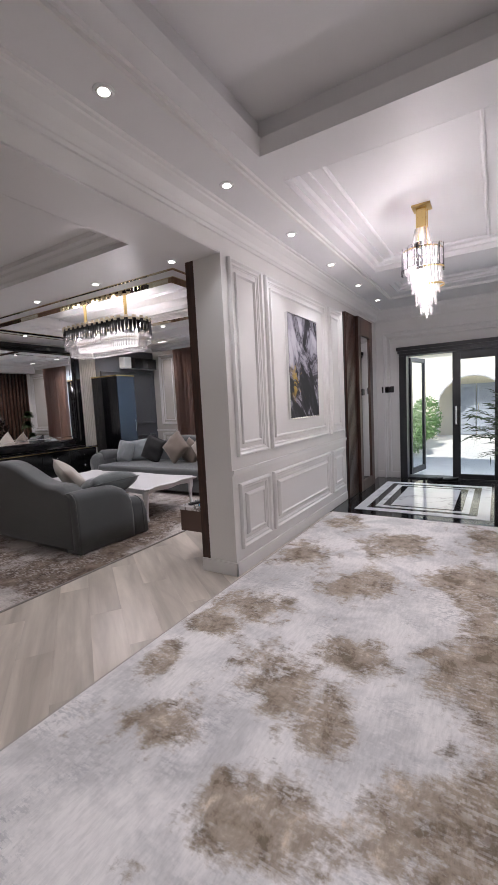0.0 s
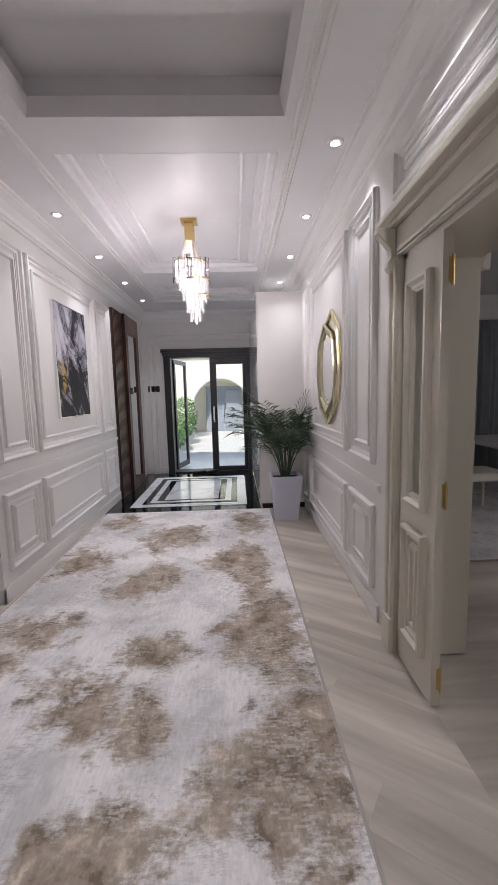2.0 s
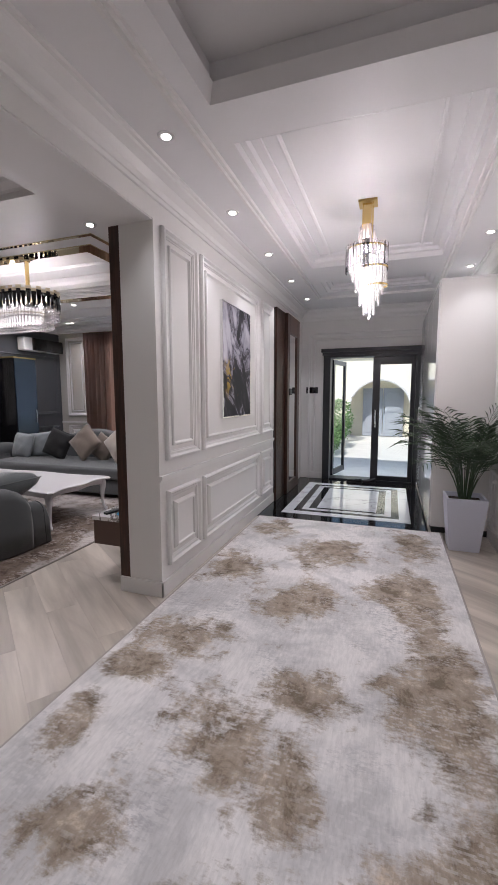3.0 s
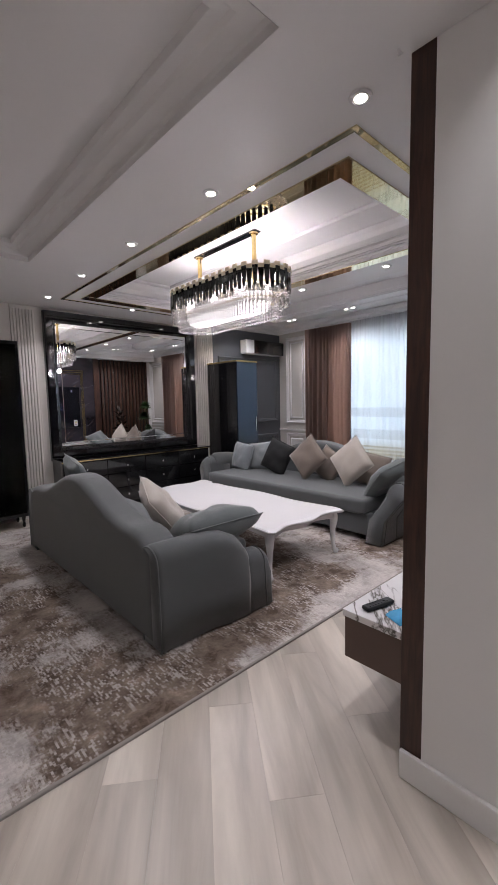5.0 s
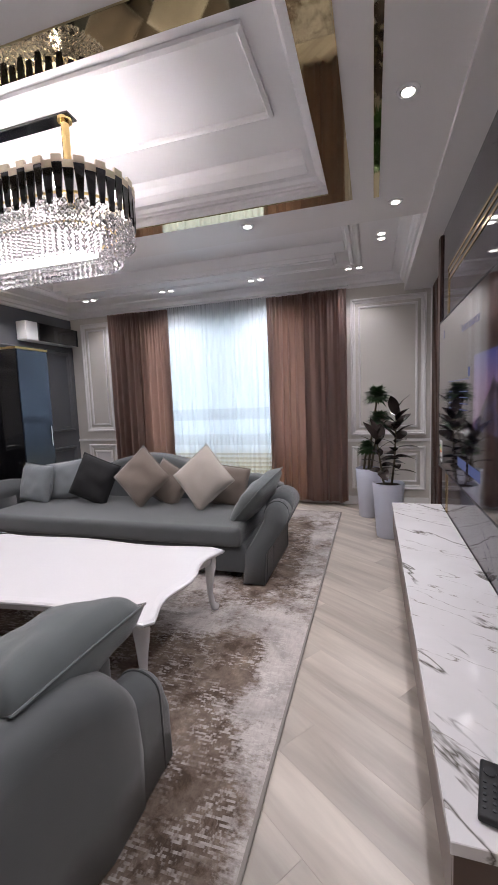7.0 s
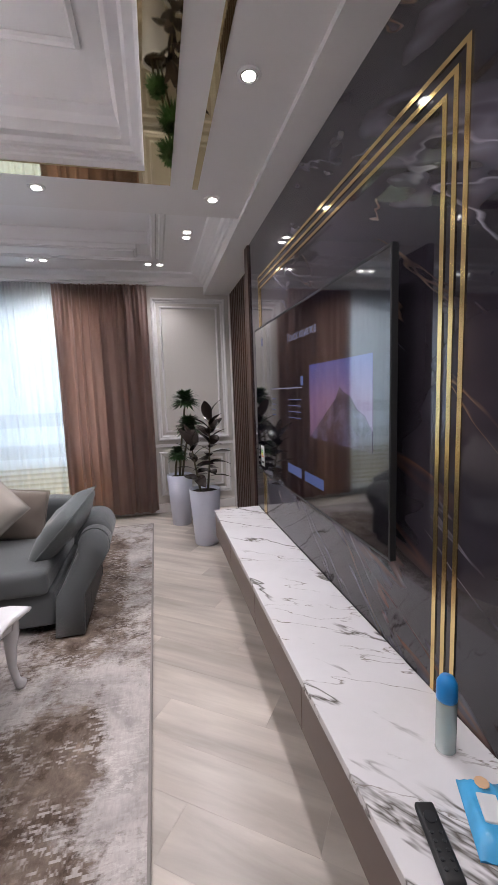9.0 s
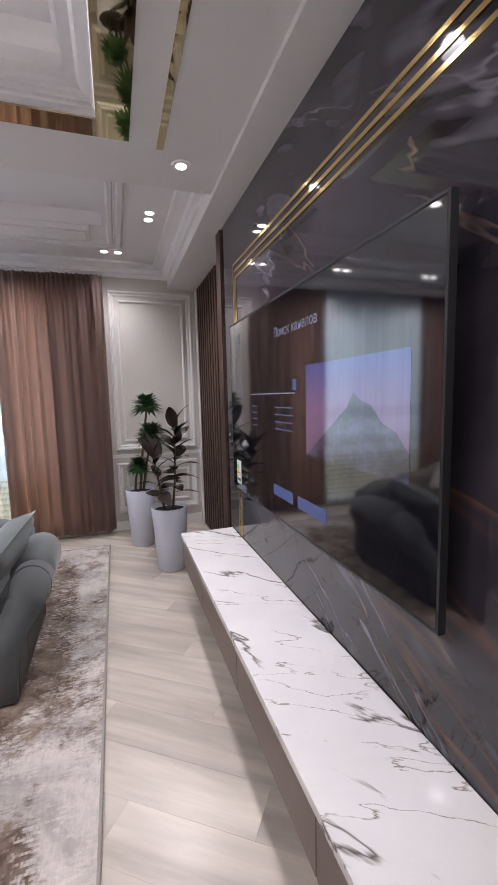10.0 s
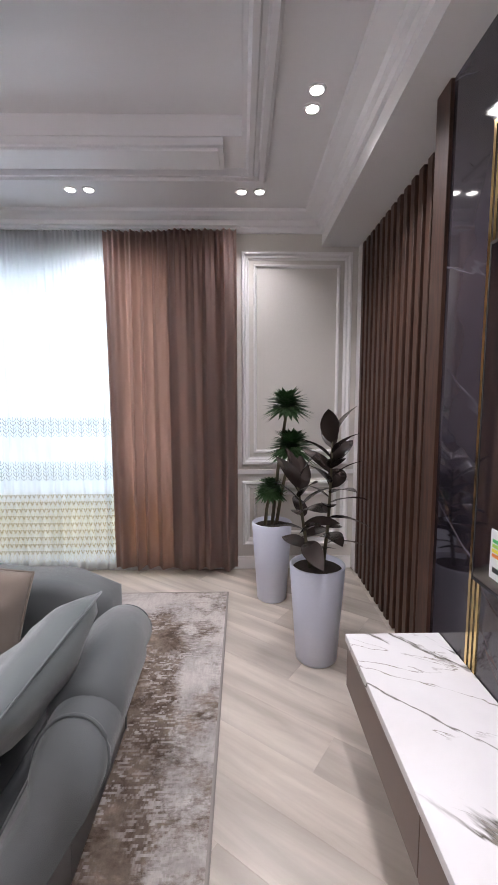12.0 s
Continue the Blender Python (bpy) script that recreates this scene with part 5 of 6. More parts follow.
def drape(name, label, x0, x1, z0, z1, y, folds, amp, material, seed, n=220):
    t = thing(name, label, "curtain")
    rnd = random.Random(seed)
    ph = [rnd.uniform(0, 6.28) for _ in range(3)]
    rows = 16
    bm = bmesh.new()
    def shape(u, v, back):
        a = math.tau * folds * u
        fold = math.sin(a + 0.9 * math.sin(a * 0.37 + ph[0]) + 0.25 * math.sin(3 * v + ph[1]))
        depth = 0.7 + 0.3 * math.sin(a * 0.23 + ph[2])
        w = amp * ((0.35 + 0.65 * v ** 0.5) * fold * depth + 0.4 * (1 - v) ** 6 * math.sin(a * 2.6 + ph[1]) + 0.18 * v * math.sin(a * 1.7 + ph[2]))
        x = x0 + (x1 - x0) * (u + 0.004 * math.sin(7 * u + v * 2 + ph[1]))
        return (x, y + w + (0.002 if back else 0), z1 + (z0 - z1) * v + (0.006 * math.sin(a * 0.5) if v == 1 else 0))
    g = [[[bm.verts.new(shape(i / n, j / rows, b)) for j in range(rows + 1)] for i in range(n + 1)] for b in (0, 1)]
    for b in (0, 1):
        for i in range(n):
            for j in range(rows):
                q = (g[b][i][j], g[b][i + 1][j], g[b][i + 1][j + 1], g[b][i][j + 1])
                bm.faces.new(q if b == 0 else tuple(reversed(q)))
    for i in range(n):
        for j in (0, rows):
            bm.faces.new((g[0][i][j], g[0][i + 1][j], g[1][i + 1][j], g[1][i][j]))
    bmesh.ops.recalc_face_normals(bm, faces=bm.faces)
    part("drape", bm, material, t, smooth=True)
    return t


drape("curtain", "mauve-brown satin curtain with daylight glowing through", -4.02, -3.50, 0.075, 2.84, 7.55, 4.5, 0.052, CURTAIN, 1)
drape("curtain", "mauve-brown satin curtain in deep folds against the wall", -3.53, -2.97, 0.07, 2.84, 7.52, 4.5, 0.052, CURTAIN, 4)
drape("curtain", "mauve-brown satin curtain in deep folds against the wall", -6.50, -6.00, 0.07, 2.84, 7.52, 4.5, 0.052, CURTAIN, 5)
drape("curtain", "mauve-brown satin curtain with daylight glowing through it", -6.03, -5.52, 0.075, 2.84, 7.55, 4.5, 0.052, CURTAIN, 2)
sheer = drape("sheer_curtain", "white voile curtain with two embroidered bands across the window", -5.62, -3.9, 0.04, 2.87, 7.62, 20, 0.022, SHEER, 3, 420)
structure(part("curtain_rail", boxes((-6.6, -2.95, 7.52, 7.56, 2.875, 2.885), (-6.6, -2.95, 7.61, 7.63, 2.875, 2.885)), PLASTIC_WHITE))


def console_and_mirror():
    t = thing("console_cabinet", "black lacquered console with drawers below the framed mirror", "console cabinet", at=(SX0, 0, 0))
    part("body", boxes((0.0, 0.40, 3.12, 5.50, 0.08, 0.74), bevel=0.004), BLACKGLOSS, t)
    part("top", box(0.0, 0.43, 3.10, 5.52, 0.742, 0.775, bevel=0.004), BLACKGLOSS, t)
    part("gold_edge", box(0.425, 0.434, 3.10, 5.52, 0.748, 0.760), GOLD, t)
    part("plinth", box(0.03, 0.37, 3.14, 5.48, 0, 0.08), BLACK, t)
    for i in range(4):
        for j in range(3):
            y0, z0 = 3.135 + i * 0.588, 0.10 + j * 0.212
            d = part("drawer", box(0.402, 0.418, y0, y0 + 0.58, z0, z0 + 0.205, bevel=0.003, segments=1), BLACKGLOSS, t, "black drawer front")
            part("knob", lathe([(0.004, 0), (0.012, 0.006), (0.014, 0.016), (0.008, 0.02)], 10), CHROME, d, "chrome knob").matrix_local = pose(0.418, y0 + 0.29, z0 + 0.10, 0, 90, 0)
    m = thing("framed_mirror", "large wall mirror in a wide black glossy frame above the console", "mirror", at=(SX0, 0, 0))
    part("frame", loft((3.10, 5.51, 0.78, 2.765), [(0, 0), (0, 0.07), (0.02, 0.085), (0.10, 0.085), (0.12, 0.06), (0.145, 0.05), (0.15, 0.02)], plane_map("x+", 0)), BLACKGLOSS, m)
    part("mirror_glass", box(0.0, 0.02, 3.24, 5.37, 0.92, 2.63), MIRROR, m)
    part("bevelled_strip", loft((3.25, 5.36, 0.93, 2.62), [(0, 0.02), (0.002, 0.026), (0.05, 0.026), (0.06, 0.021)], plane_map("x+", 0)), MIRROR, m)


console_and_mirror()


def display_cabinet():
    t = thing("display_cabinet", "tall black cabinet with tinted glass door and gold top edge", "cabinet", at=(-7.345, 5.80, 0))
    part("body", boxes((0.0, 0.78, 0.0, 0.46, 0.05, 2.17), bevel=0.004), BLACKGLOSS, t)
    part("plinth", box(0.02, 0.76, 0.02, 0.44, 0, 0.05), BLACK, t)
    part("top_edge", box(-0.003, 0.80, -0.01, 0.47, 2.17, 2.195, bevel=0.003), BRASS, t)
    d = part("door", box(0.782, 0.80, 0.004, 0.456, 0.06, 2.165, bevel=0.003), mat("blue_tinted_glass_door", (0.05, 0.065, 0.09), 0.06, 0.6), t, "tinted glass door")
    part("handle", box(0.80, 0.825, 0.40, 0.415, 1.0, 1.25, bevel=0.003), CHROME, d)


display_cabinet()


def air_conditioner():
    t = thing("air_conditioner", "wall-mounted air conditioner with a dark glossy front", "air conditioner", at=(-7.347, 6.60, 2.42))
    part("body", box(0.0, 0.18, 0, 1.0, 0, 0.26, bevel=0.02, segments=3), PLASTIC_WHITE, t)
    part("front", box(0.175, 0.20, 0.20, 1.0, 0.005, 0.255, bevel=0.01), BLACKGLOSS, t)


air_conditioner()


def salon_chandelier():
    cx, cy = -4.66, 4.03
    t = thing("chandelier", "long oval crystal chandelier with black plates and gold caps, lit", "chandelier", at=(cx, cy, 0))
    part("canopy", box(-0.47, 0.47, -0.04, 0.04, 3.032, 3.045, bevel=0.004), BLACKGLOSS, t)
    for x in (-0.42, 0.42):
        part("canopy_disc", lathe([(0.04, 3.02), (0.042, 3.032)], 16, (x, 0)), GOLD, t)
        part("rod", lathe([(0.022, 2.58), (0.022, 3.022)], 14, (x, 0)), GOLD, t)

    def oval(s, rx, ry):
        """A point and its heading on a long oval of straight sides, s from 0 to 1."""
        straight = 2 * (rx - ry)
        total = 2 * straight + math.tau * ry
        d = (s % 1) * total
        if d < straight:
            return (-straight / 2 + d, -ry, 0)
        d -= straight
        if d < math.pi * ry:
            a = -math.pi / 2 + d / ry
            return (straight / 2 + ry * math.cos(a), ry * math.sin(a), a + math.pi / 2)
        d -= math.pi * ry
        if d < straight:
            return (straight / 2 - d, ry, math.pi)
        d -= straight
        a = math.pi / 2 + d / ry
        return (-straight / 2 + ry * math.cos(a), ry * math.sin(a), a + math.pi / 2)

    base = boxes((-0.0255, 0.0255, -0.006, 0.006, 0.0, 0.15), bevel=0.003)
    for v in base.verts:
        if v.co.z < 0.01:
            v.co.x *= 0.5
            v.co.z -= 0.012
    plate_ob = part("plate", base, BLACKGLOSS, t, "black glass plate")
    cap_ob = part("cap", box(-0.026, 0.026, -0.008, 0.008, 0.15, 0.185, bevel=0.002, segments=1), PALEGOLD, plate_ob, "brushed gold cap")
    n = 74
    for i in range(n):
        x, y, a = oval(i / n, 0.765, 0.285)
        m = Matrix.Translation((x, y, 2.475 + (0.025 if i % 2 else 0.0))) @ Matrix.Rotation(a, 4, "Z")
        if i == 0:
            plate_ob.matrix_local = m
            continue
        p = new("plate", plate_ob.data); p.parent = t; p.matrix_local = m; p["label"] = "black glass plate"
        c = new("cap", cap_ob.data); c.parent = p; c["label"] = "brushed gold cap"

    def drops(name, rx, ry, z0, z1, count, w, rows=4):
        """Strings of small cut drops round the oval."""
        bm = bmesh.new()
        step = (z1 - z0) / rows
        for i in range(count):
            x, y, a = oval((i + 0.5 * (count % 3) / 3) / count, rx, ry)
            c, s_ = math.cos(a) * w / 2, math.sin(a) * w / 2
            e, f = -math.sin(a) * w * 0.5, math.cos(a) * w * 0.5
            for r in range(rows):
                zt = z1 - r * step + 0.006 * (i % 2)
                up, mid, low = bm.verts.new((x, y, zt)), zt - step * 0.45, bm.verts.new((x, y, zt - step * 0.97))
                v = [bm.verts.new((x + p * c + q * e, y + p * s_ + q * f, mid)) for p, q in ((-1, 0), (0, -1), (1, 0), (0, 1))]
                for k in range(4):
                    bm.faces.new((v[k], v[(k + 1) % 4], up)); bm.faces.new((v[(k + 1) % 4], v[k], low))
        o = part(name, bm, SALON_CRYSTAL, t, "clear crystal drops")
        o["kind"] = "stuff"
        return o

    drops("crystal_fringe", 0.75, 0.27, 2.355, 2.50, 110, 0.034, 4)
    drops("crystal_fringe", 0.72, 0.245, 2.345, 2.49, 92, 0.034, 4)
    drops("crystal_fringe", 0.68, 0.21, 2.265, 2.40, 92, 0.032, 4)
    drops("crystal_fringe", 0.65, 0.185, 2.255, 2.39, 80, 0.032, 4)
    for rx, ry, z in ((0.735, 0.255, 2.53), (0.66, 0.195, 2.42)):
        part("frame", tube([(*oval(i / 60, rx, ry)[:2], z) for i in range(60)], 0.007, 6, closed=True), BRASS, t)
    bm = bmesh.new()
    a = [bm.verts.new((*oval(i / 60, 0.56, 0.10)[:2], 2.33)) for i in range(60)]
    b = [bm.verts.new((*oval(i / 60, 0.60, 0.14)[:2], 2.48)) for i in range(60)]
    bm.faces.new(list(reversed(a))); bm.faces.new(b)
    for i in range(60):
        bm.faces.new((a[i], a[(i + 1) % 60], b[(i + 1) % 60], b[i]))
    part("lit_core", bm, CRYSTAL_GLOW, t, "glowing lamp core")
    for i in range(12):
        x, y, _a = oval((i + 0.5) / 12, 0.73, 0.25)
        part("bulb", lathe([(0.006, 2.545), (0.016, 2.56), (0.016, 2.60), (0.006, 2.62)], 10, (x, y)), LED, t, "lit bulb")
    bm = bmesh.new()
    for i in range(110):
        x, y, _a = oval(i / 110, 0.68, 0.21)
        bmesh.ops.create_icosphere(bm, subdivisions=1, radius=0.008, matrix=Matrix.Translation((x, y, 2.275)))
    part("bead_row", bm, CRYSTAL, t, "crystal beads")["kind"] = "stuff"


salon_chandelier()

# cushions on the two sofas
TILT2 = -14
def stand(x, y, z, turn, spin, lean=TILT2):
    return pose(x, y, z, lean, 0, turn) @ pose(0, 0, 0, 0, spin, 0)


cushion("cushion", "square grey-blue cushion standing against the sofa arm", 0.46, 0.42, 0.18, C_GREY, stand(-6.22, 5.59, 0.650, -8, 3), 1)
cushion("cushion", "square grey-blue cushion tucked behind another on the sofa", 0.44, 0.42, 0.16, C_GREY, stand(-5.95, 5.73, 0.665, 10, -8), 2)
cushion("cushion", "black cushion leaning on the sofa back", 0.46, 0.46, 0.17, C_BLACK, stand(-5.49, 5.63, 0.700, 6, 20), 3)
cushion("cushion", "taupe brown cushion standing on its corner", 0.46, 0.46, 0.17, C_TAUPE, stand(-4.88, 5.57, 0.750, 0, 44), 4)
cushion("cushion", "dark brown cushion half hidden behind the taupe one", 0.40, 0.40, 0.14, C_TAUPE, stand(-4.68, 5.75, 0.645, 4, 30), 5)
cushion("cushion", "pale beige cushion standing on its corner", 0.47, 0.47, 0.18, C_BEIGE, stand(-4.21, 5.57, 0.755, -5, 47), 6)
cushion("cushion", "dark grey cushion behind the beige one", 0.42, 0.40, 0.14, C_TAUPE, stand(-4.04, 5.77, 0.640, 0, 8), 7)
cushion("cushion", "grey-green velvet cushion propped on the sofa arm", 0.52, 0.46, 0.20, C_TEAL, pose(-3.62, 5.34, 0.645, 0, -48, 0) @ pose(0, 0, 0, -90, 0, 0) @ pose(0, 0, 0, 0, 22, 0), 8)
cushion("cushion", "pale beige cushion in the corner of the sofa", 0.52, 0.50, 0.20, C_BEIGE, pose(-4.14, 2.93, 0.675, 36, 0, -30) @ pose(0, 0, 0, 0, 14, 0), 9)
cushion("cushion", "grey-green velvet cushion lying over the sofa arm", 0.60, 0.46, 0.27, C_TEAL, pose(-3.76, 3.10, 0.60, 0, -20, 0) @ pose(0, 0, 0, 90, 0, 86), 10)
cushion("cushion", "grey-green velvet cushion at the far sofa arm", 0.48, 0.46, 0.18, C_TEAL, pose(-5.90, 2.91, 0.71, 14, 0, -6) @ pose(0, 0, 0, 0, 10, 0), 11)


def round_pot(t, r0, r1, h):
    part("pot", lathe([(r0 - 0.01, 0.0), (r0, 0.01), (r1, h - 0.004), (r1 - 0.004, h), (r1 - 0.014, h), (r1 - 0.018, h - 0.05)], 40), POT, t, "pale lilac tapered round pot", True)
    part("soil", lathe([(r1 - 0.03, h - 0.06), (r1 - 0.015, h - 0.032), (0.001, h - 0.02)], 24), SOIL, t)


def leaf_mesh(length, width, droop=0.12, fold=0.12):
    bm = bmesh.new()
    n = 7
    rows = []
    for i in range(n + 1):
        s = i / n
        w = width / 2 * math.sin(math.pi * min(1, s ** 0.85)) ** 0.75 if 0 < s < 1 else 0.001
        z = -droop * s * s * length + 0.05 * length * math.sin(math.pi * s)
        rows.append([bm.verts.new((s * length, k * w, z + abs(k) * w * fold)) for k in (-1, -0.5, 0, 0.5, 1)])
    for p, q in zip(rows, rows[1:]):
        for k in range(4):
            bm.faces.new((p[k], p[k + 1], q[k + 1], q[k]))
    back = bmesh.ops.duplicate(bm, geom=list(bm.faces))
    for v in [g for g in back["geom"] if isinstance(g, bmesh.types.BMVert)]:
        v.co.z -= 0.0012
    bmesh.ops.reverse_faces(bm, faces=[g for g in back["geom"] if isinstance(g, bmesh.types.BMFace)])
    me = bpy.data.meshes.new("leaf")
    bm.to_mesh(me)
    bm.free()
    me.shade_smooth()
    return me


def rubber_plant():
    t = thing("rubber_plant", "dark-leaved rubber plant in a tall pale lilac round pot", "potted plant", at=(-2.50, 6.42, 0))
    round_pot(t, 0.12, 0.16, 0.575)
    rnd = random.Random(12)
    me = leaf_mesh(0.28, 0.12)
    me.materials.append(RUBBER)
    stems = [([(0.03, 0, 0.53), (0.06, 0.01, 0.8), (0.07, 0.0, 1.05), (0.075, 0.0, 1.30)], 22), ([(-0.04, 0.0, 0.53), (-0.07, -0.01, 0.72), (-0.10, 0.0, 0.92), (-0.12, 0.01, 1.06)], 15)]
    for pts, count in stems:
        part("stem", tube(pts, [0.012, 0.010, 0.008, 0.005], 8), STEM, t, smooth=True)
        for i in range(count):
            s = 0.2 + 0.8 * i / (count - 1)
            k = min(int(s * 3), 2)
            p = Vector(pts[k]).lerp(Vector(pts[k + 1]), s * 3 - k)
            up = 4 + 95 * max(0, s - 0.3) ** 1.2 + rnd.uniform(-14, 10)
            yaw = i * 137.5 + rnd.uniform(-15, 15)
            size = rnd.uniform(0.72, 1.05) * (1 - 0.15 * (1 - s))
            o = new("leaf", me); o.parent = t
            o.matrix_local = Matrix.Translation(p) @ Matrix.Rotation(radians(yaw), 4, "Z") @ Matrix.Rotation(radians(-up), 4, "Y") @ Matrix.Rotation(radians(rnd.uniform(-25, 25)), 4, "X") @ Matrix.Diagonal((size, size, size, 1))


def dracaena():
    t = thing("dracaena", "tufted green dracaena on three stems in a tall pale lilac pot", "potted plant", at=(-2.71, 7.15, 0))
    round_pot(t, 0.11, 0.15, 0.60)
    rnd = random.Random(3)
    for n_, (bx, x, y, z, r) in enumerate(((0.0, 0.11, 0.0, 1.44, 0.20), (0.03, 0.14, -0.03, 1.14, 0.21), (-0.05, -0.01, 0.0, 0.82, 0.14))):
        part("stem", tube([(bx, 0, 0.56), ((bx + x) / 2 - 0.01, y / 2, (0.56 + z) / 2), (x, y, z + 0.02)], [0.014, 0.012, 0.011], 8), STEM, t, smooth=True)
        bm = bmesh.new()
        for i in range(190):
            yaw, s = i * 2.39996, i / 189
            up = radians(-22 + 82 * s + rnd.uniform(-8, 8))
            ll = r * rnd.uniform(0.85, 1.1) * (1 - 0.25 * s)
            d = Vector((math.cos(yaw) * math.cos(up), math.sin(yaw) * math.cos(up), math.sin(up)))
            side = d.cross(Vector((0, 0, 1))).normalized() * 0.02
            b = Vector((x, y, z + 0.05 * s))
            m, tip = b + d * ll * 0.5 + Vector((0, 0, 0.008)), b + d * ll - Vector((0, 0, 0.02))
            v = [bm.verts.new(q) for q in (b - side * 0.4, b + side * 0.4, m + side, tip, m - side, m + Vector((0, 0, -0.005)))]
            bm.faces.new((v[0], v[1], v[2], v[5])); bm.faces.new((v[2], v[3], v[5])); bm.faces.new((v[3], v[4], v[5])); bm.faces.new((v[4], v[0], v[5]))
        part("leaf_tuft", bm, LEAF, t)


rubber_plant()
dracaena()


# embroidery on the voile
EMB = mat("grey_embroidery_thread", (0.42, 0.42, 0.40), 0.8)
bm = bmesh.new()
for zc in (1.29, 0.92):
    for i in range(27):
        x = -5.59 + i * 0.0625
        for k in range(5):
            z = zc + 0.065 - 0.032 * k
            w = 0.026 - 0.003 * (k % 2)
            for sgn in (-1, 1):
                tube([(x, 7.588, z - 0.022), (x + sgn * w * 0.8, 7.588, z - 0.004), (x + sgn * w, 7.588, z + 0.012)], 0.0035 if k % 2 else 0.0022, 4, bm)
        tube([(x, 7.588, zc - 0.08), (x, 7.588, zc + 0.085)], 0.0018, 4, bm)
emb = part("embroidery", bm, EMB, sheer, "grey scrolled embroidery bands")
emb["kind"] = "stuff"
bm = bmesh.new()
for i in range(34):
    x = -5.59 + i * 0.0495
    for z in (0.16, 0.28, 0.40, 0.52, 0.62):
        for sgn in (-1, 1):
            tube([(x, 7.588, z - 0.04), (x + sgn * 0.02, 7.588, z), (x, 7.588, z + 0.05)], 0.0013, 3, bm)
emb = part("embroidery", bm, cloth("cream_thread", (0.74, 0.68, 0.52), 0.0, 0.9, 0.5), sheer, "cream embroidered hem")
emb["kind"] = "stuff"
bm = bmesh.new()
for j in range(9):
    for i in range(44):
        x, z = -5.6 + i * 0.039 + 0.02 * (j % 2), 0.20 + j * 0.062
        tube([(x - 0.012, 7.588, z + 0.02), (x, 7.588, z - 0.012), (x + 0.012, 7.588, z + 0.02)], 0.0042, 4, bm)
emb = part("embroidered_hem", bm, mat("beige_embroidery_thread", (0.42, 0.34, 0.20), 0.8), sheer, "beige embroidered hem")
emb["kind"] = "stuff"


# television picture
def on_screen(name, bm, material, label=""):
    o = part(name, bm, material, TV, label)
    return o


TV = [o for o in scene.objects if o.name.startswith("television")][0]
TEXTM = glow("screen_white_text", (0.60, 0.60, 0.95), 0.22, 0.0)
PANELM = glow("screen_blue_button", (0.20, 0.28, 0.75), 0.22, 0.0)
SKYM = bpy.data.materials.new("screen_landscape_sky")
SKYM.use_nodes = True
_n, _l, _b = nodes(SKYM)
_tc, _sp = _n.new("ShaderNodeTexCoord"), _n.new("ShaderNodeSeparateXYZ")
_r = ramp(_n, [(0.0, (0.40, 0.22, 0.42)), (0.45, (0.45, 0.26, 0.55)), (1.0, (0.08, 0.16, 0.70))])
_mr = _n.new("ShaderNodeMapRange"); _mr.inputs[1].default_value, _mr.inputs[2].default_value = -0.12, 0.21
_l.new(_tc.outputs["Object"], _sp.inputs[0]); _l.new(_sp.outputs["Z"], _mr.inputs[0]); _l.new(_mr.outputs[0], _r.inputs[0])
_l.new(_r.outputs[0], _b.inputs["Emission Color"])
_b.inputs["Base Color"].default_value = (0.01, 0.01, 0.02, 1); _b.inputs["Emission Strength"].default_value = 0.27; _b.inputs["Roughness"].default_value = 0.06
_b.inputs["IOR"].default_value, _b.inputs["Coat Weight"].default_value, _b.inputs["Coat Roughness"].default_value = 1.95, 1.0, 0.05
ROCKM = mat("screen_landscape_rock", (0.01, 0.01, 0.02), 0.06, var=0.3, coat=1.0, IOR=1.95)
_n, _l, _b = nodes(ROCKM)
_t = noise_at(_n, _l, 9, (1, 1, 1.4), 0, 6, 0.7, 0.5)
_r = ramp(_n, [(0.45, (0.01, 0.01, 0.04)), (0.6, (0.20, 0.18, 0.36))])
_l.new(_t.outputs[0], _r.inputs[0]); _l.new(_r.outputs[0], _b.inputs["Emission Color"]); _b.inputs["Emission Strength"].default_value = 0.22
ox = -0.0022
part("landscape", box(ox, ox + 0.0003, -0.82, -0.19, -0.17, 0.20), SKYM, TV, "blue and pink mountain sky picture")
bm = bmesh.new()
prof = [(-0.82, -0.17), (-0.19, -0.17), (-0.30, -0.10), (-0.42, -0.02), (-0.50, 0.03), (-0.545, 0.085), (-0.58, 0.06), (-0.64, 0.045), (-0.70, -0.01), (-0.76, -0.03), (-0.82, -0.09)]
bm.faces.new([bm.verts.new((ox - 0.0004, y, z)) for y, z in prof])
part("mountain", bm, ROCKM, TV, "dark snowy mountain")
for y0, y1, z0, z1, k in ((-0.05, 0.19, -0.42, -0.365, PANELM), (-0.36, -0.10, -0.42, -0.365, PANELM), (-0.10, -0.06, 0.10, 0.15, PANELM), (0.715, 0.755, 0.40, 0.455, TEXTM)):
    part("button" if k is PANELM else "icon", box(ox, ox + 0.0003, y0, y1, z0, z1), k, TV)
part("progress_line", box(ox, ox + 0.0003, -0.08, 0.53, 0.086, 0.092), TEXTM, TV)
for i in range(4):
    part("menu_line", box(ox, ox + 0.0003, 0.42, 0.50, 0.02 - i * 0.035, 0.026 - i * 0.035), PANELM, TV)
    part("menu_line", box(ox, ox + 0.0003, -0.06, 0.16, 0.02 - i * 0.035, 0.025 - i * 0.035), PANELM, TV)
sticker = part("sticker", box(-0.0035, -0.0021, 0.755, 0.845, -0.490, -0.335, bevel=0.0005, segments=1), PLASTIC_WHITE, TV, "white energy label with coloured bars")
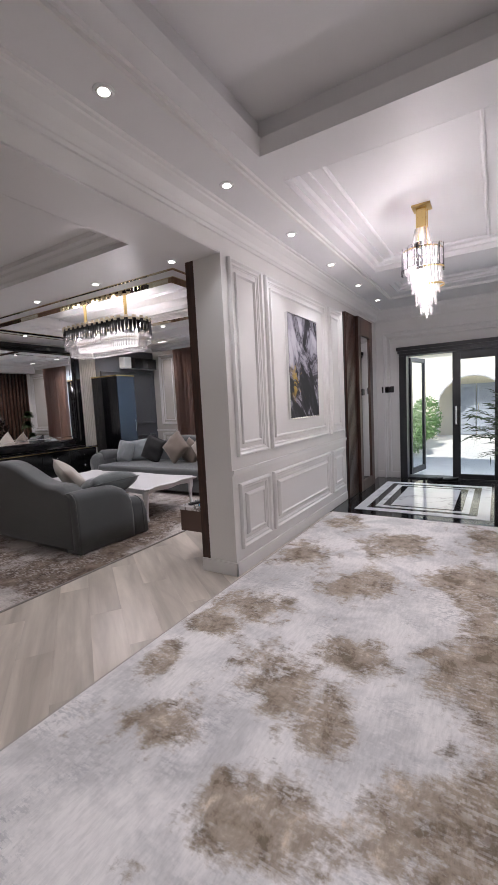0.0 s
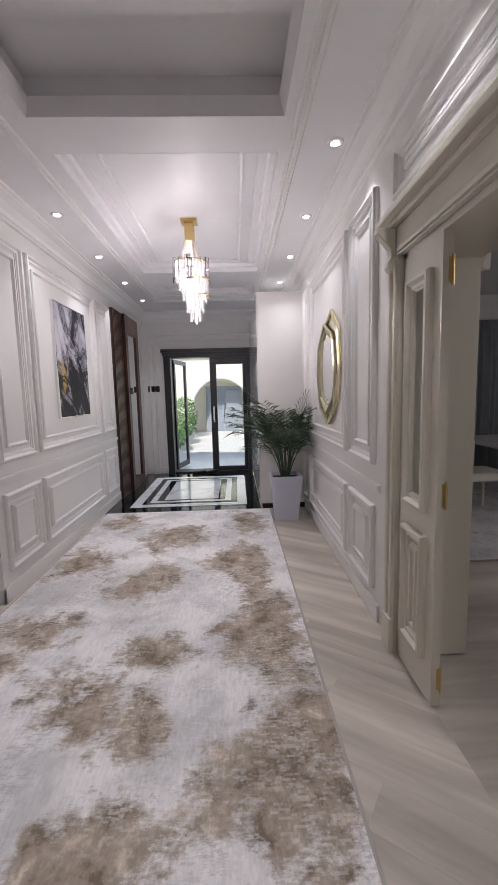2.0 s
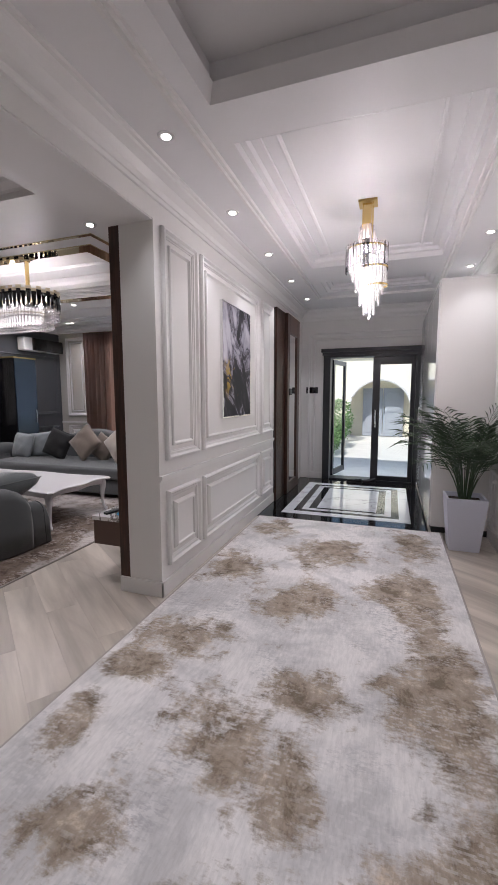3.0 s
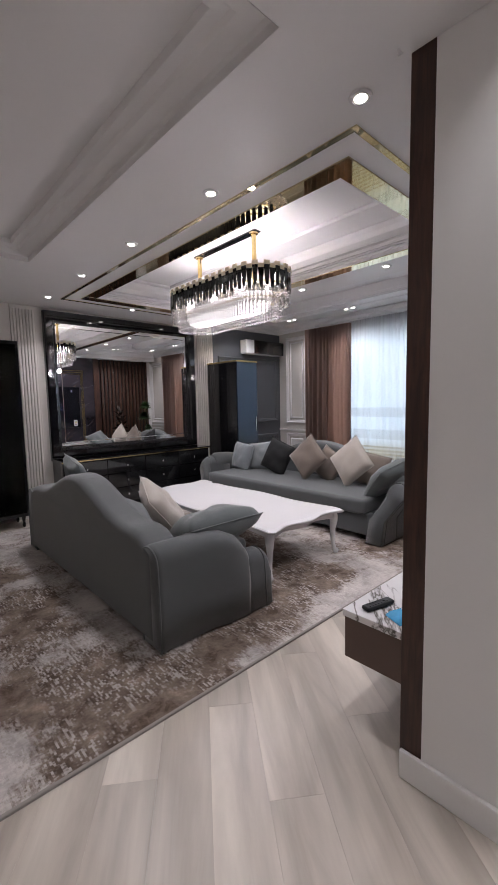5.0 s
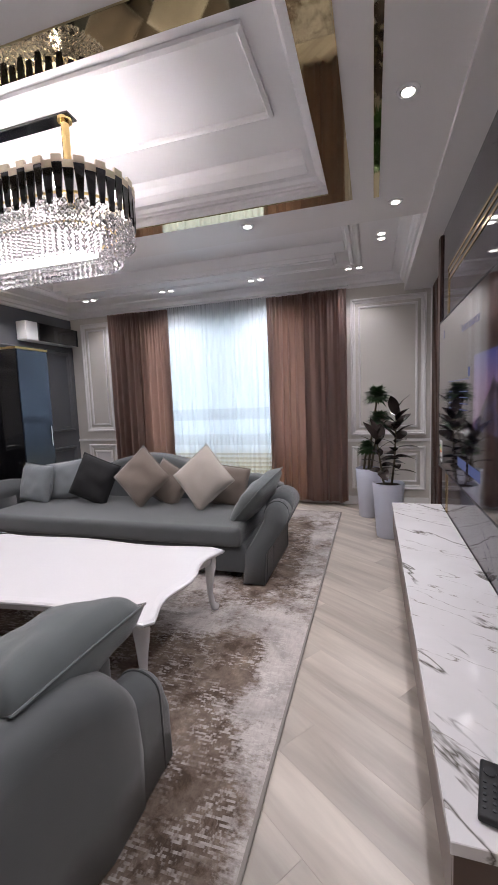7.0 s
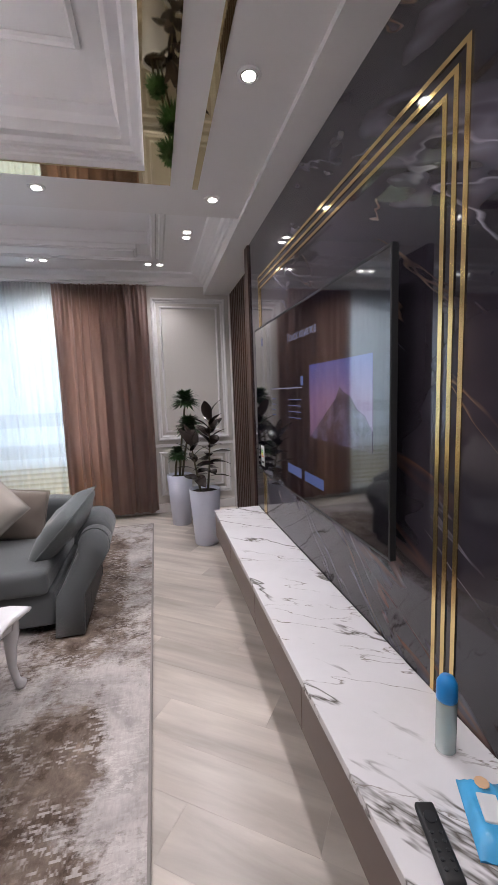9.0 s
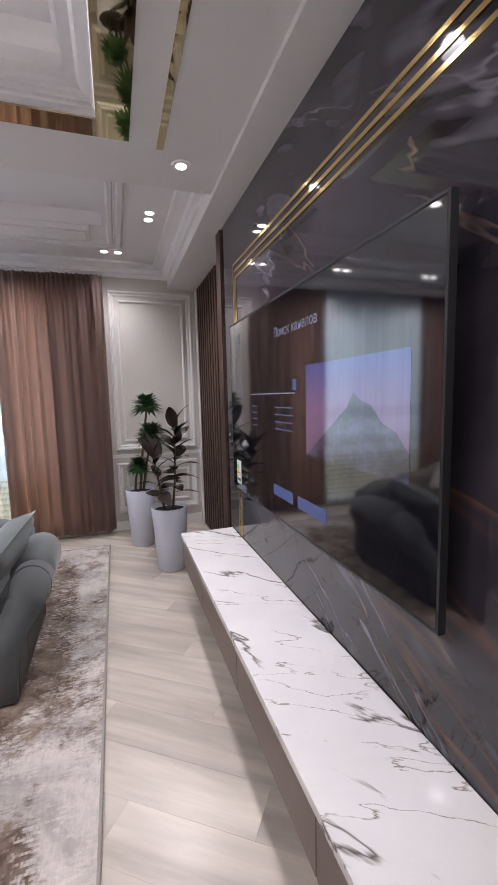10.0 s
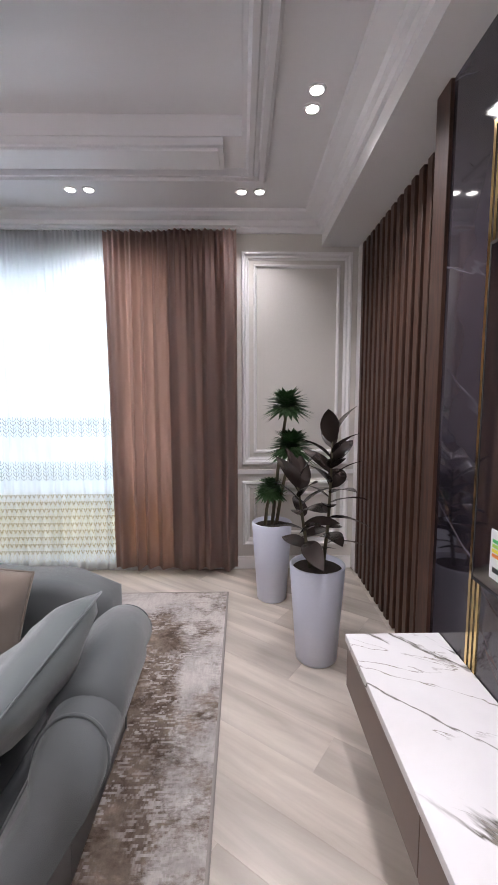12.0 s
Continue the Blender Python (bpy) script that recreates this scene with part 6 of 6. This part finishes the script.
for i, c in enumerate(((0.05, 0.45, 0.12), (0.35, 0.6, 0.08), (0.85, 0.75, 0.05), (0.85, 0.25, 0.04))):
    part("printed_bar", box(-0.0041, -0.0036, 0.80 - 0.008 * i, 0.835, -0.376 - 0.015 * i, -0.365 - 0.015 * i), mat("label_ink", c, 0.5), sticker)
part("printed_bar", box(-0.0041, -0.0036, 0.772, 0.83, -0.468, -0.452), BLACK, sticker)
fc = bpy.data.curves.new("title", "FONT")
fc.body, fc.size, fc.extrude, fc.align_x = "Поиск каналов", 0.062, 0.0002, "LEFT"
title = new("title_text", fc)
fc.materials.append(TEXTM)
title.parent = TV
title.matrix_local = Matrix.Translation((ox, 0.155, 0.355)) @ Matrix(((0, 0, -1, 0), (-1, 0, 0, 0), (0, 1, 0, 0), (0, 0, 0, 1)))
part("power_light", box(-0.004, -0.0005, 0.34, 0.352, -0.538, -0.534), TEXTM, TV, "white power light")

# small things on the bench
def remote(m):
    t = thing("remote_control", "black remote control lying on the marble bench top", "remote control")
    t.matrix_world = m
    part("body", box(-0.023, 0.023, -0.085, 0.085, 0, 0.02, bevel=0.009, segments=3), BLACK, t, smooth=True)
    for i in range(5):
        for j in (-1, 1):
            part("button", lathe([(0.005, 0.019), (0.004, 0.0225)], 10, (j * 0.010, -0.06 + i * 0.018)), CHARCOAL, t)
    part("dial", lathe([(0.015, 0.019), (0.014, 0.023)], 18, (0, 0.045)), CHARCOAL, t)


remote(pose(-2.385, 3.02, 0.5205, 0, 0, -14))


def spray_can():
    t = thing("spray_can", "pale green aerosol can with a bright blue cap", "spray can", at=(-2.205, 3.225, 0.5205))
    part("can", lathe([(0.025, 0), (0.027, 0.004), (0.027, 0.15), (0.024, 0.16)], 24), mat("pale_green_can", (0.50, 0.58, 0.55), 0.25, 0.4), t, smooth=True)
    part("base_rim", lathe([(0.0275, 0.002), (0.0275, 0.008)], 24), CHROME, t)
    part("cap", lathe([(0.0275, 0.158), (0.028, 0.165), (0.027, 0.205), (0.018, 0.222), (0.001, 0.224)], 24), PLASTIC_BLUE, t, smooth=True)


def wipes():
    t = thing("wipes_packet", "soft blue and white packet of wipes on the bench", "packet", at=(-2.235, 3.035, 0.5205), turn=-25)
    bm = bmesh.new()
    n = 10
    g = [[bm.verts.new(((i / n - 0.5) * 0.10, (j / n - 0.5) * 0.19, 0.004 + 0.028 * (max(0, 1 - (2 * i / n - 1) ** 4) * max(0, 1 - (2 * j / n - 1) ** 4)) ** 0.5 + 0.003 * math.sin(i * 1.7 + j))) for j in range(n + 1)] for i in range(n + 1)]
    for i in range(n):
        for j in range(n):
            bm.faces.new((g[i][j], g[i + 1][j], g[i + 1][j + 1], g[i][j + 1]))
    lo = [bm.verts.new((x, y, 0)) for x, y in ((-0.05, -0.095), (0.05, -0.095), (0.05, 0.095), (-0.05, 0.095))]
    bm.faces.new(list(reversed(lo)))
    part("packet", bm, mat("sky_blue_film", (0.08, 0.42, 0.75), 0.2, var=0.3, scale=18), t, smooth=True)
    part("lid", box(-0.022, 0.022, -0.035, 0.035, 0.030, 0.037, bevel=0.003), PLASTIC_WHITE, t)
    part("flower_print", lathe([(0.018, 0.037), (0.016, 0.0385)], 9, (0, 0.062)), mat("printed_flower", (0.75, 0.50, 0.30), 0.4), t)


spray_can()
wipes()
t = thing("pen", "small black pen lying on the white table", "pen", at=(-5.60, 4.55, 0.456), turn=20)
part("barrel", tube([(-0.04, 0, 0.006), (0.05, 0, 0.006)], 0.006, 8), BLACK, t)
part("clip", box(0.01, 0.045, -0.002, 0.002, 0.011, 0.014), CHROME, t)

# entrance things
t = thing("intercom_panel", "black glass intercom panel on the white entrance wall", "intercom", at=(-1.585, 7.6, 1.59))
part("case", box(-0.105, 0.105, -0.02, 0, -0.055, 0.055, bevel=0.004), BLACK, t)
part("screen", box(-0.06, 0.06, -0.023, -0.020, -0.04, 0.04), SCREEN, t)


def shoe(x, y, turn, s):
    t = thing("shoe", "black low shoe standing near the entrance door", "shoe", "pair of shoes by the door", at=(x, y, 0.001), turn=turn)
    def stack(zs, name, material):
        bm = bmesh.new()
        rings = []
        for z, l0, l1, w, sh in zs:
            ring = []
            for k in range(20):
                a = math.tau * k / 20
                yy = (l0 + l1) / 2 + (l1 - l0) / 2 * math.sin(a)
                xx = w * math.cos(a) * (1 - 0.22 * (math.sin(a) < 0) * abs(math.sin(a)))
                ring.append(bm.verts.new((xx, yy, z + sh * max(0, -math.sin(a)))))
            rings.append(ring)
        for p, q in zip(rings, rings[1:]):
            for i in range(20):
                bm.faces.new((p[i], p[(i + 1) % 20], q[(i + 1) % 20], q[i]))
        bm.faces.new(list(reversed(rings[0]))); bm.faces.new(rings[-1])
        return part(name, bm, material, t, smooth=True)
    stack(((0, -0.14, 0.14, 0.048, 0), (0.02, -0.142, 0.142, 0.05, 0)), "sole", CHARCOAL)
    stack(((0.021, -0.138, 0.138, 0.046, 0), (0.05, -0.138, 0.12, 0.045, 0.01), (0.065, -0.138, 0.04, 0.038, 0.02), (0.06, -0.125, 0.0, 0.03, 0.02), (0.035, -0.12, -0.01, 0.026, 0)), "upper", BLACK)


shoe(-0.80, 7.40, 70, 1)
shoe(-0.58, 7.43, 105, -1)


# dark cabinet by the near pilaster of the salon
def near_cabinet():
    t = thing("display_cabinet", "tall black cabinet with glass doors on turned feet", "cabinet", at=(-7.375, 2.06, 0))
    part("body", boxes((0, 0.40, 0, 0.03, 0.14, 2.28), (0, 0.40, 0.60, 0.63, 0.14, 2.28), (0, 0.02, 0.03, 0.60, 0.14, 2.28), (0.02, 0.40, 0.03, 0.60, 2.24, 2.28), (0.02, 0.40, 0.03, 0.60, 0.14, 0.18)), BLACKGLOSS, t)
    for z in (0.7, 1.2, 1.7):
        part("shelf", box(0.02, 0.38, 0.03, 0.60, z, z + 0.015), BLACKGLOSS, t)
    part("pane", box(0.385, 0.392, 0.03, 0.60, 0.18, 2.24), GLASS, t)
    for x in (0.05, 0.35):
        for y in (0.06, 0.57):
            part("foot", lathe([(0.014, 0), (0.02, 0.03), (0.014, 0.06), (0.028, 0.14)], 10, (x, y)), BLACKGLOSS, t)


near_cabinet()


# dining room things seen by the side door, and one lamp added out of sight
def dining_chair():
    t = thing("dining_chair", "cream upholstered dining chair with slim legs", "chair", "chairs round the dining table")
    part("seat", box(-0.24, 0.24, -0.23, 0.24, 0.40, 0.50, bevel=0.03, segments=3), CREAM, t, smooth=True)
    part("backrest", extrude_xz([(-0.23, 0.48), (0.23, 0.48), (0.25, 0.85), (0.20, 0.95), (0.0, 0.985), (-0.20, 0.95), (-0.25, 0.85)], -0.25, -0.18, 0.02), CREAM, t, smooth=True)
    for x in (-0.2, 0.2):
        for y in (-0.2, 0.2):
            part("leg", tube([(x * 1.05, y * 1.05, 0), (x, y, 0.41)], [0.014, 0.022], 8), CREAM, t)
    return t


_c = dining_chair()
_c.matrix_world = pose(2.72, 4.55, 0.012, 0, 0, -90)
copy_thing(_c, pose(2.72, 5.25, 0.012, 0, 0, -90))
copy_thing(_c, pose(4.35, 4.9, 0.012, 0, 0, 90))
t = thing("dining_table", "white lacquered dining table on a pedestal", "table", at=(3.5, 4.9, 0.012))
part("tabletop", box(-0.5, 0.5, -0.9, 0.9, 0.72, 0.76, bevel=0.012), WHITELAC, t)
part("pedestal", lathe([(0.25, 0), (0.22, 0.04), (0.07, 0.12), (0.06, 0.4), (0.12, 0.72)], 24), WHITELAC, t, smooth=True)
rug("dining_rug", "pale grey distressed rug under the dining table", 1.85, 5.3, 3.2, 6.1, -0.010, HALLRUG)
drape("curtain", "grey gathered curtain in the dining room", 3.62, 5.0, 0.05, 2.5, 6.28, 14, 0.035, C_GREY, 5, 160)
# unseen lamp, added as a body for the dining room's extra light
t = thing("ceiling_lamp", "small glass ceiling lamp added unseen to brighten the dining room", "lamp", at=(3.2, 1.2, 2.55))
part("shade", lathe([(0.05, 0), (0.16, 0.04), (0.18, 0.12), (0.08, 0.2)], 24), glow("lit_shade", (1, 0.95, 0.88), 3), t, smooth=True)
part("stem", lathe([(0.01, 0.2), (0.01, 0.35)], 8), BRASS, t)

# one even near-black colour for the dining room pane
WINGLASS = mat("dark_window_glass", (0.02, 0.022, 0.03), 0.08)
w2 = structure(new("window_2"))
part("window_frame", boxes((3.4, 3.46, 6.34, 6.40, 0.9, 2.3), (5.14, 5.2, 6.34, 6.40, 0.9, 2.3), (3.46, 5.14, 6.34, 6.40, 2.24, 2.3), (3.46, 5.14, 6.34, 6.40, 0.9, 0.96)), WHITELAC, w2)
part("pane", box(3.46, 5.14, 6.37, 6.398, 0.96, 2.24), WINGLASS, w2)

# courtyard
def garden_wall():
    t = thing("garden_wall", "cream rendered courtyard wall with an arched recess", "wall")
    cream = mat("cream_render", (0.86, 0.82, 0.70), 0.85, bump=0.4)
    c, r, spring = -0.65, 1.1, 1.0
    bm = bmesh.new()
    pts = [(-9, -0.06), (c - r, -0.06)] + [(c - r * math.cos(a), spring + r * math.sin(a)) for a in [math.pi * k / 20 for k in range(21)]] + [(c + r, -0.06), (8, -0.06), (8, 2.9), (-9, 2.9)]
    extrude_xz(pts, 16.0, 16.3, 0, bm=bm)
    part("render", bm, cream, t)
    band = [(c - r * math.cos(a), 15.97, spring + r * math.sin(a)) for a in [math.pi * k / 20 for k in range(21)]]
    part("arch_trim", tube([(c - r, 15.97, 0)] + band + [(c + r, 15.97, 0)], 0.05, 6), WHITELAC, t)
    part("coping", box(-9, 8, 15.9, 16.4, 2.9, 3.0, bevel=0.02), mat("grey_coping", (0.4, 0.4, 0.4), 0.8), t)
    part("back_wall", box(-9, 8, 16.9, 17.1, -0.06, 3.4), cream, t)


garden_wall()
t = thing("garden_gate", "grey metal double gate in the arched recess", "gate", at=(-0.55, 16.78, -0.05))
gm = mat("grey_gate_paint", (0.33, 0.36, 0.42), 0.5)
for x0, x1 in ((-0.74, -0.01), (0.01, 0.74)):
    g = part("leaf", box(x0, x1, -0.03, 0.03, 0.02, 1.85, bevel=0.005), gm, t)
    part("raised_panel", boxes((x0 + 0.1, x1 - 0.1, -0.05, -0.03, 0.15, 0.8), (x0 + 0.1, x1 - 0.1, -0.05, -0.03, 0.95, 1.7), bevel=0.008), gm, g)
part("handle", tube([(0.05, -0.03, 0.9), (0.05, -0.08, 0.9), (0.05, -0.08, 1.15), (0.05, -0.03, 1.15)], 0.012, 6), CHROME, t)


def hedge(x, y, seed, w, d, h):
    t = thing("bush", "bright green leafy bush in the sunny courtyard", "bush", "courtyard bushes", at=(x, y, -0.05))
    rnd = random.Random(seed)
    part("stem", tube([(0, 0, 0), (0.02, 0, h * 0.6)], [0.03, 0.012], 6), STEM, t)
    bm = bmesh.new()
    for _ in range(1500):
        u = Vector((rnd.gauss(0, 1), rnd.gauss(0, 1), rnd.gauss(0, 1))).normalized() * (0.55 + 0.45 * rnd.random() ** 0.5)
        k = 1 + 0.25 * noise.noise(u * 2 + Vector((seed, 0, 0)))
        p = Vector((u.x * w * k, u.y * d * k, max(0.03, h * 0.5 + u.z * h * 0.5 * k)))
        a, b = Vector((rnd.uniform(-1, 1), rnd.uniform(-1, 1), rnd.uniform(-1, 1))) * 0.05, Vector((rnd.uniform(-1, 1), rnd.uniform(-1, 1), rnd.uniform(-1, 1))) * 0.04
        bm.faces.new([bm.verts.new(q) for q in (p - a, p - b, p + a, p + b)])
    part("foliage", bm, mat("sunlit_leaf", (0.15, 0.27, 0.10), 0.6, var=0.3, scale=8) if seed == 1 else bpy.data.materials["sunlit_leaf"], t)


for i, (x, y, w, d, h) in enumerate(((-1.95, 11.2, 0.45, 0.8, 0.75), (-2.0, 12.9, 0.5, 0.9, 1.0), (-2.0, 14.8, 0.5, 0.9, 1.45), (1.0, 12.5, 0.4, 0.9, 0.8), (0.95, 14.6, 0.4, 0.9, 0.9))):
    hedge(x, y, i + 1, w, d, h)
t = thing("porch_canopy", "pale flat canopy over the entrance step", "canopy")
part("roof", box(-3.0, 2.0, 7.86, 8.15, 2.72, 2.80, bevel=0.01), mat("pale_canopy_paint", (0.6, 0.66, 0.75), 0.6), t)
for x in (-2.9, 1.9):
    part("post", box(x - 0.05, x + 0.05, 8.03, 8.13, -0.05, 2.72, bevel=0.008), CHARCOAL, t)

# floor boards, laid on the diagonal
def clip(poly, x0, x1, y0, y1):
    for ax, lim, keep_low in ((0, x0, False), (0, x1, True), (1, y0, False), (1, y1, True)):
        out = []
        for i, p in enumerate(poly):
            q = poly[(i + 1) % len(poly)]
            pi, qi = (p[ax] <= lim) == keep_low or p[ax] == lim, (q[ax] <= lim) == keep_low or q[ax] == lim
            if pi:
                out.append(p)
            if pi != qi:
                k = (lim - p[ax]) / (q[ax] - p[ax])
                out.append((p[0] + (q[0] - p[0]) * k, p[1] + (q[1] - p[1]) * k))
        poly = out
        if len(poly) < 3:
            return []
    return poly


ANGLE, BW, BL = radians(-36), 0.215, 1.38
ca, sa = math.cos(ANGLE), math.sin(ANGLE)
REGIONS = ((-7.40, -1.97, -1.22, 7.72), (-1.97, 0.785, -1.62, 4.979))
for r in range(-30, 42):
    for c in range(-9, 9):
        u = (c + (0.37 * r) % 1) * BL
        v = r * BW
        g = 0.0004
        rect = [(u + g, v + g), (u + BL - g, v + g), (u + BL - g, v + BW - g), (u + g, v + BW - g)]
        world_pts = [(-3.0 + p * ca - q * sa, 3.0 + p * sa + q * ca) for p, q in rect]
        mx, my = sum(p[0] for p in world_pts) / 4, sum(p[1] for p in world_pts) / 4
        pieces = [k for k in (clip(world_pts, *reg) for reg in REGIONS) if k]
        if not pieces:
            continue
        bm = bmesh.new()
        for poly in pieces:
            loc = [((x - mx) * ca + (y - my) * sa, -(x - mx) * sa + (y - my) * ca) for x, y in poly]
            top = [bm.verts.new((x, y, 0)) for x, y in loc]
            low = [bm.verts.new((x, y, -0.011)) for x, y in loc]
            bm.faces.new(top)
            for i in range(len(top)):
                bm.faces.new((low[i], low[(i + 1) % len(top)], top[(i + 1) % len(top)], top[i]))
        ob = part("plank", bm, OAK, floor)
        ob.matrix_world = Matrix.Translation((mx, my, 0)) @ Matrix.Rotation(ANGLE, 4, "Z")
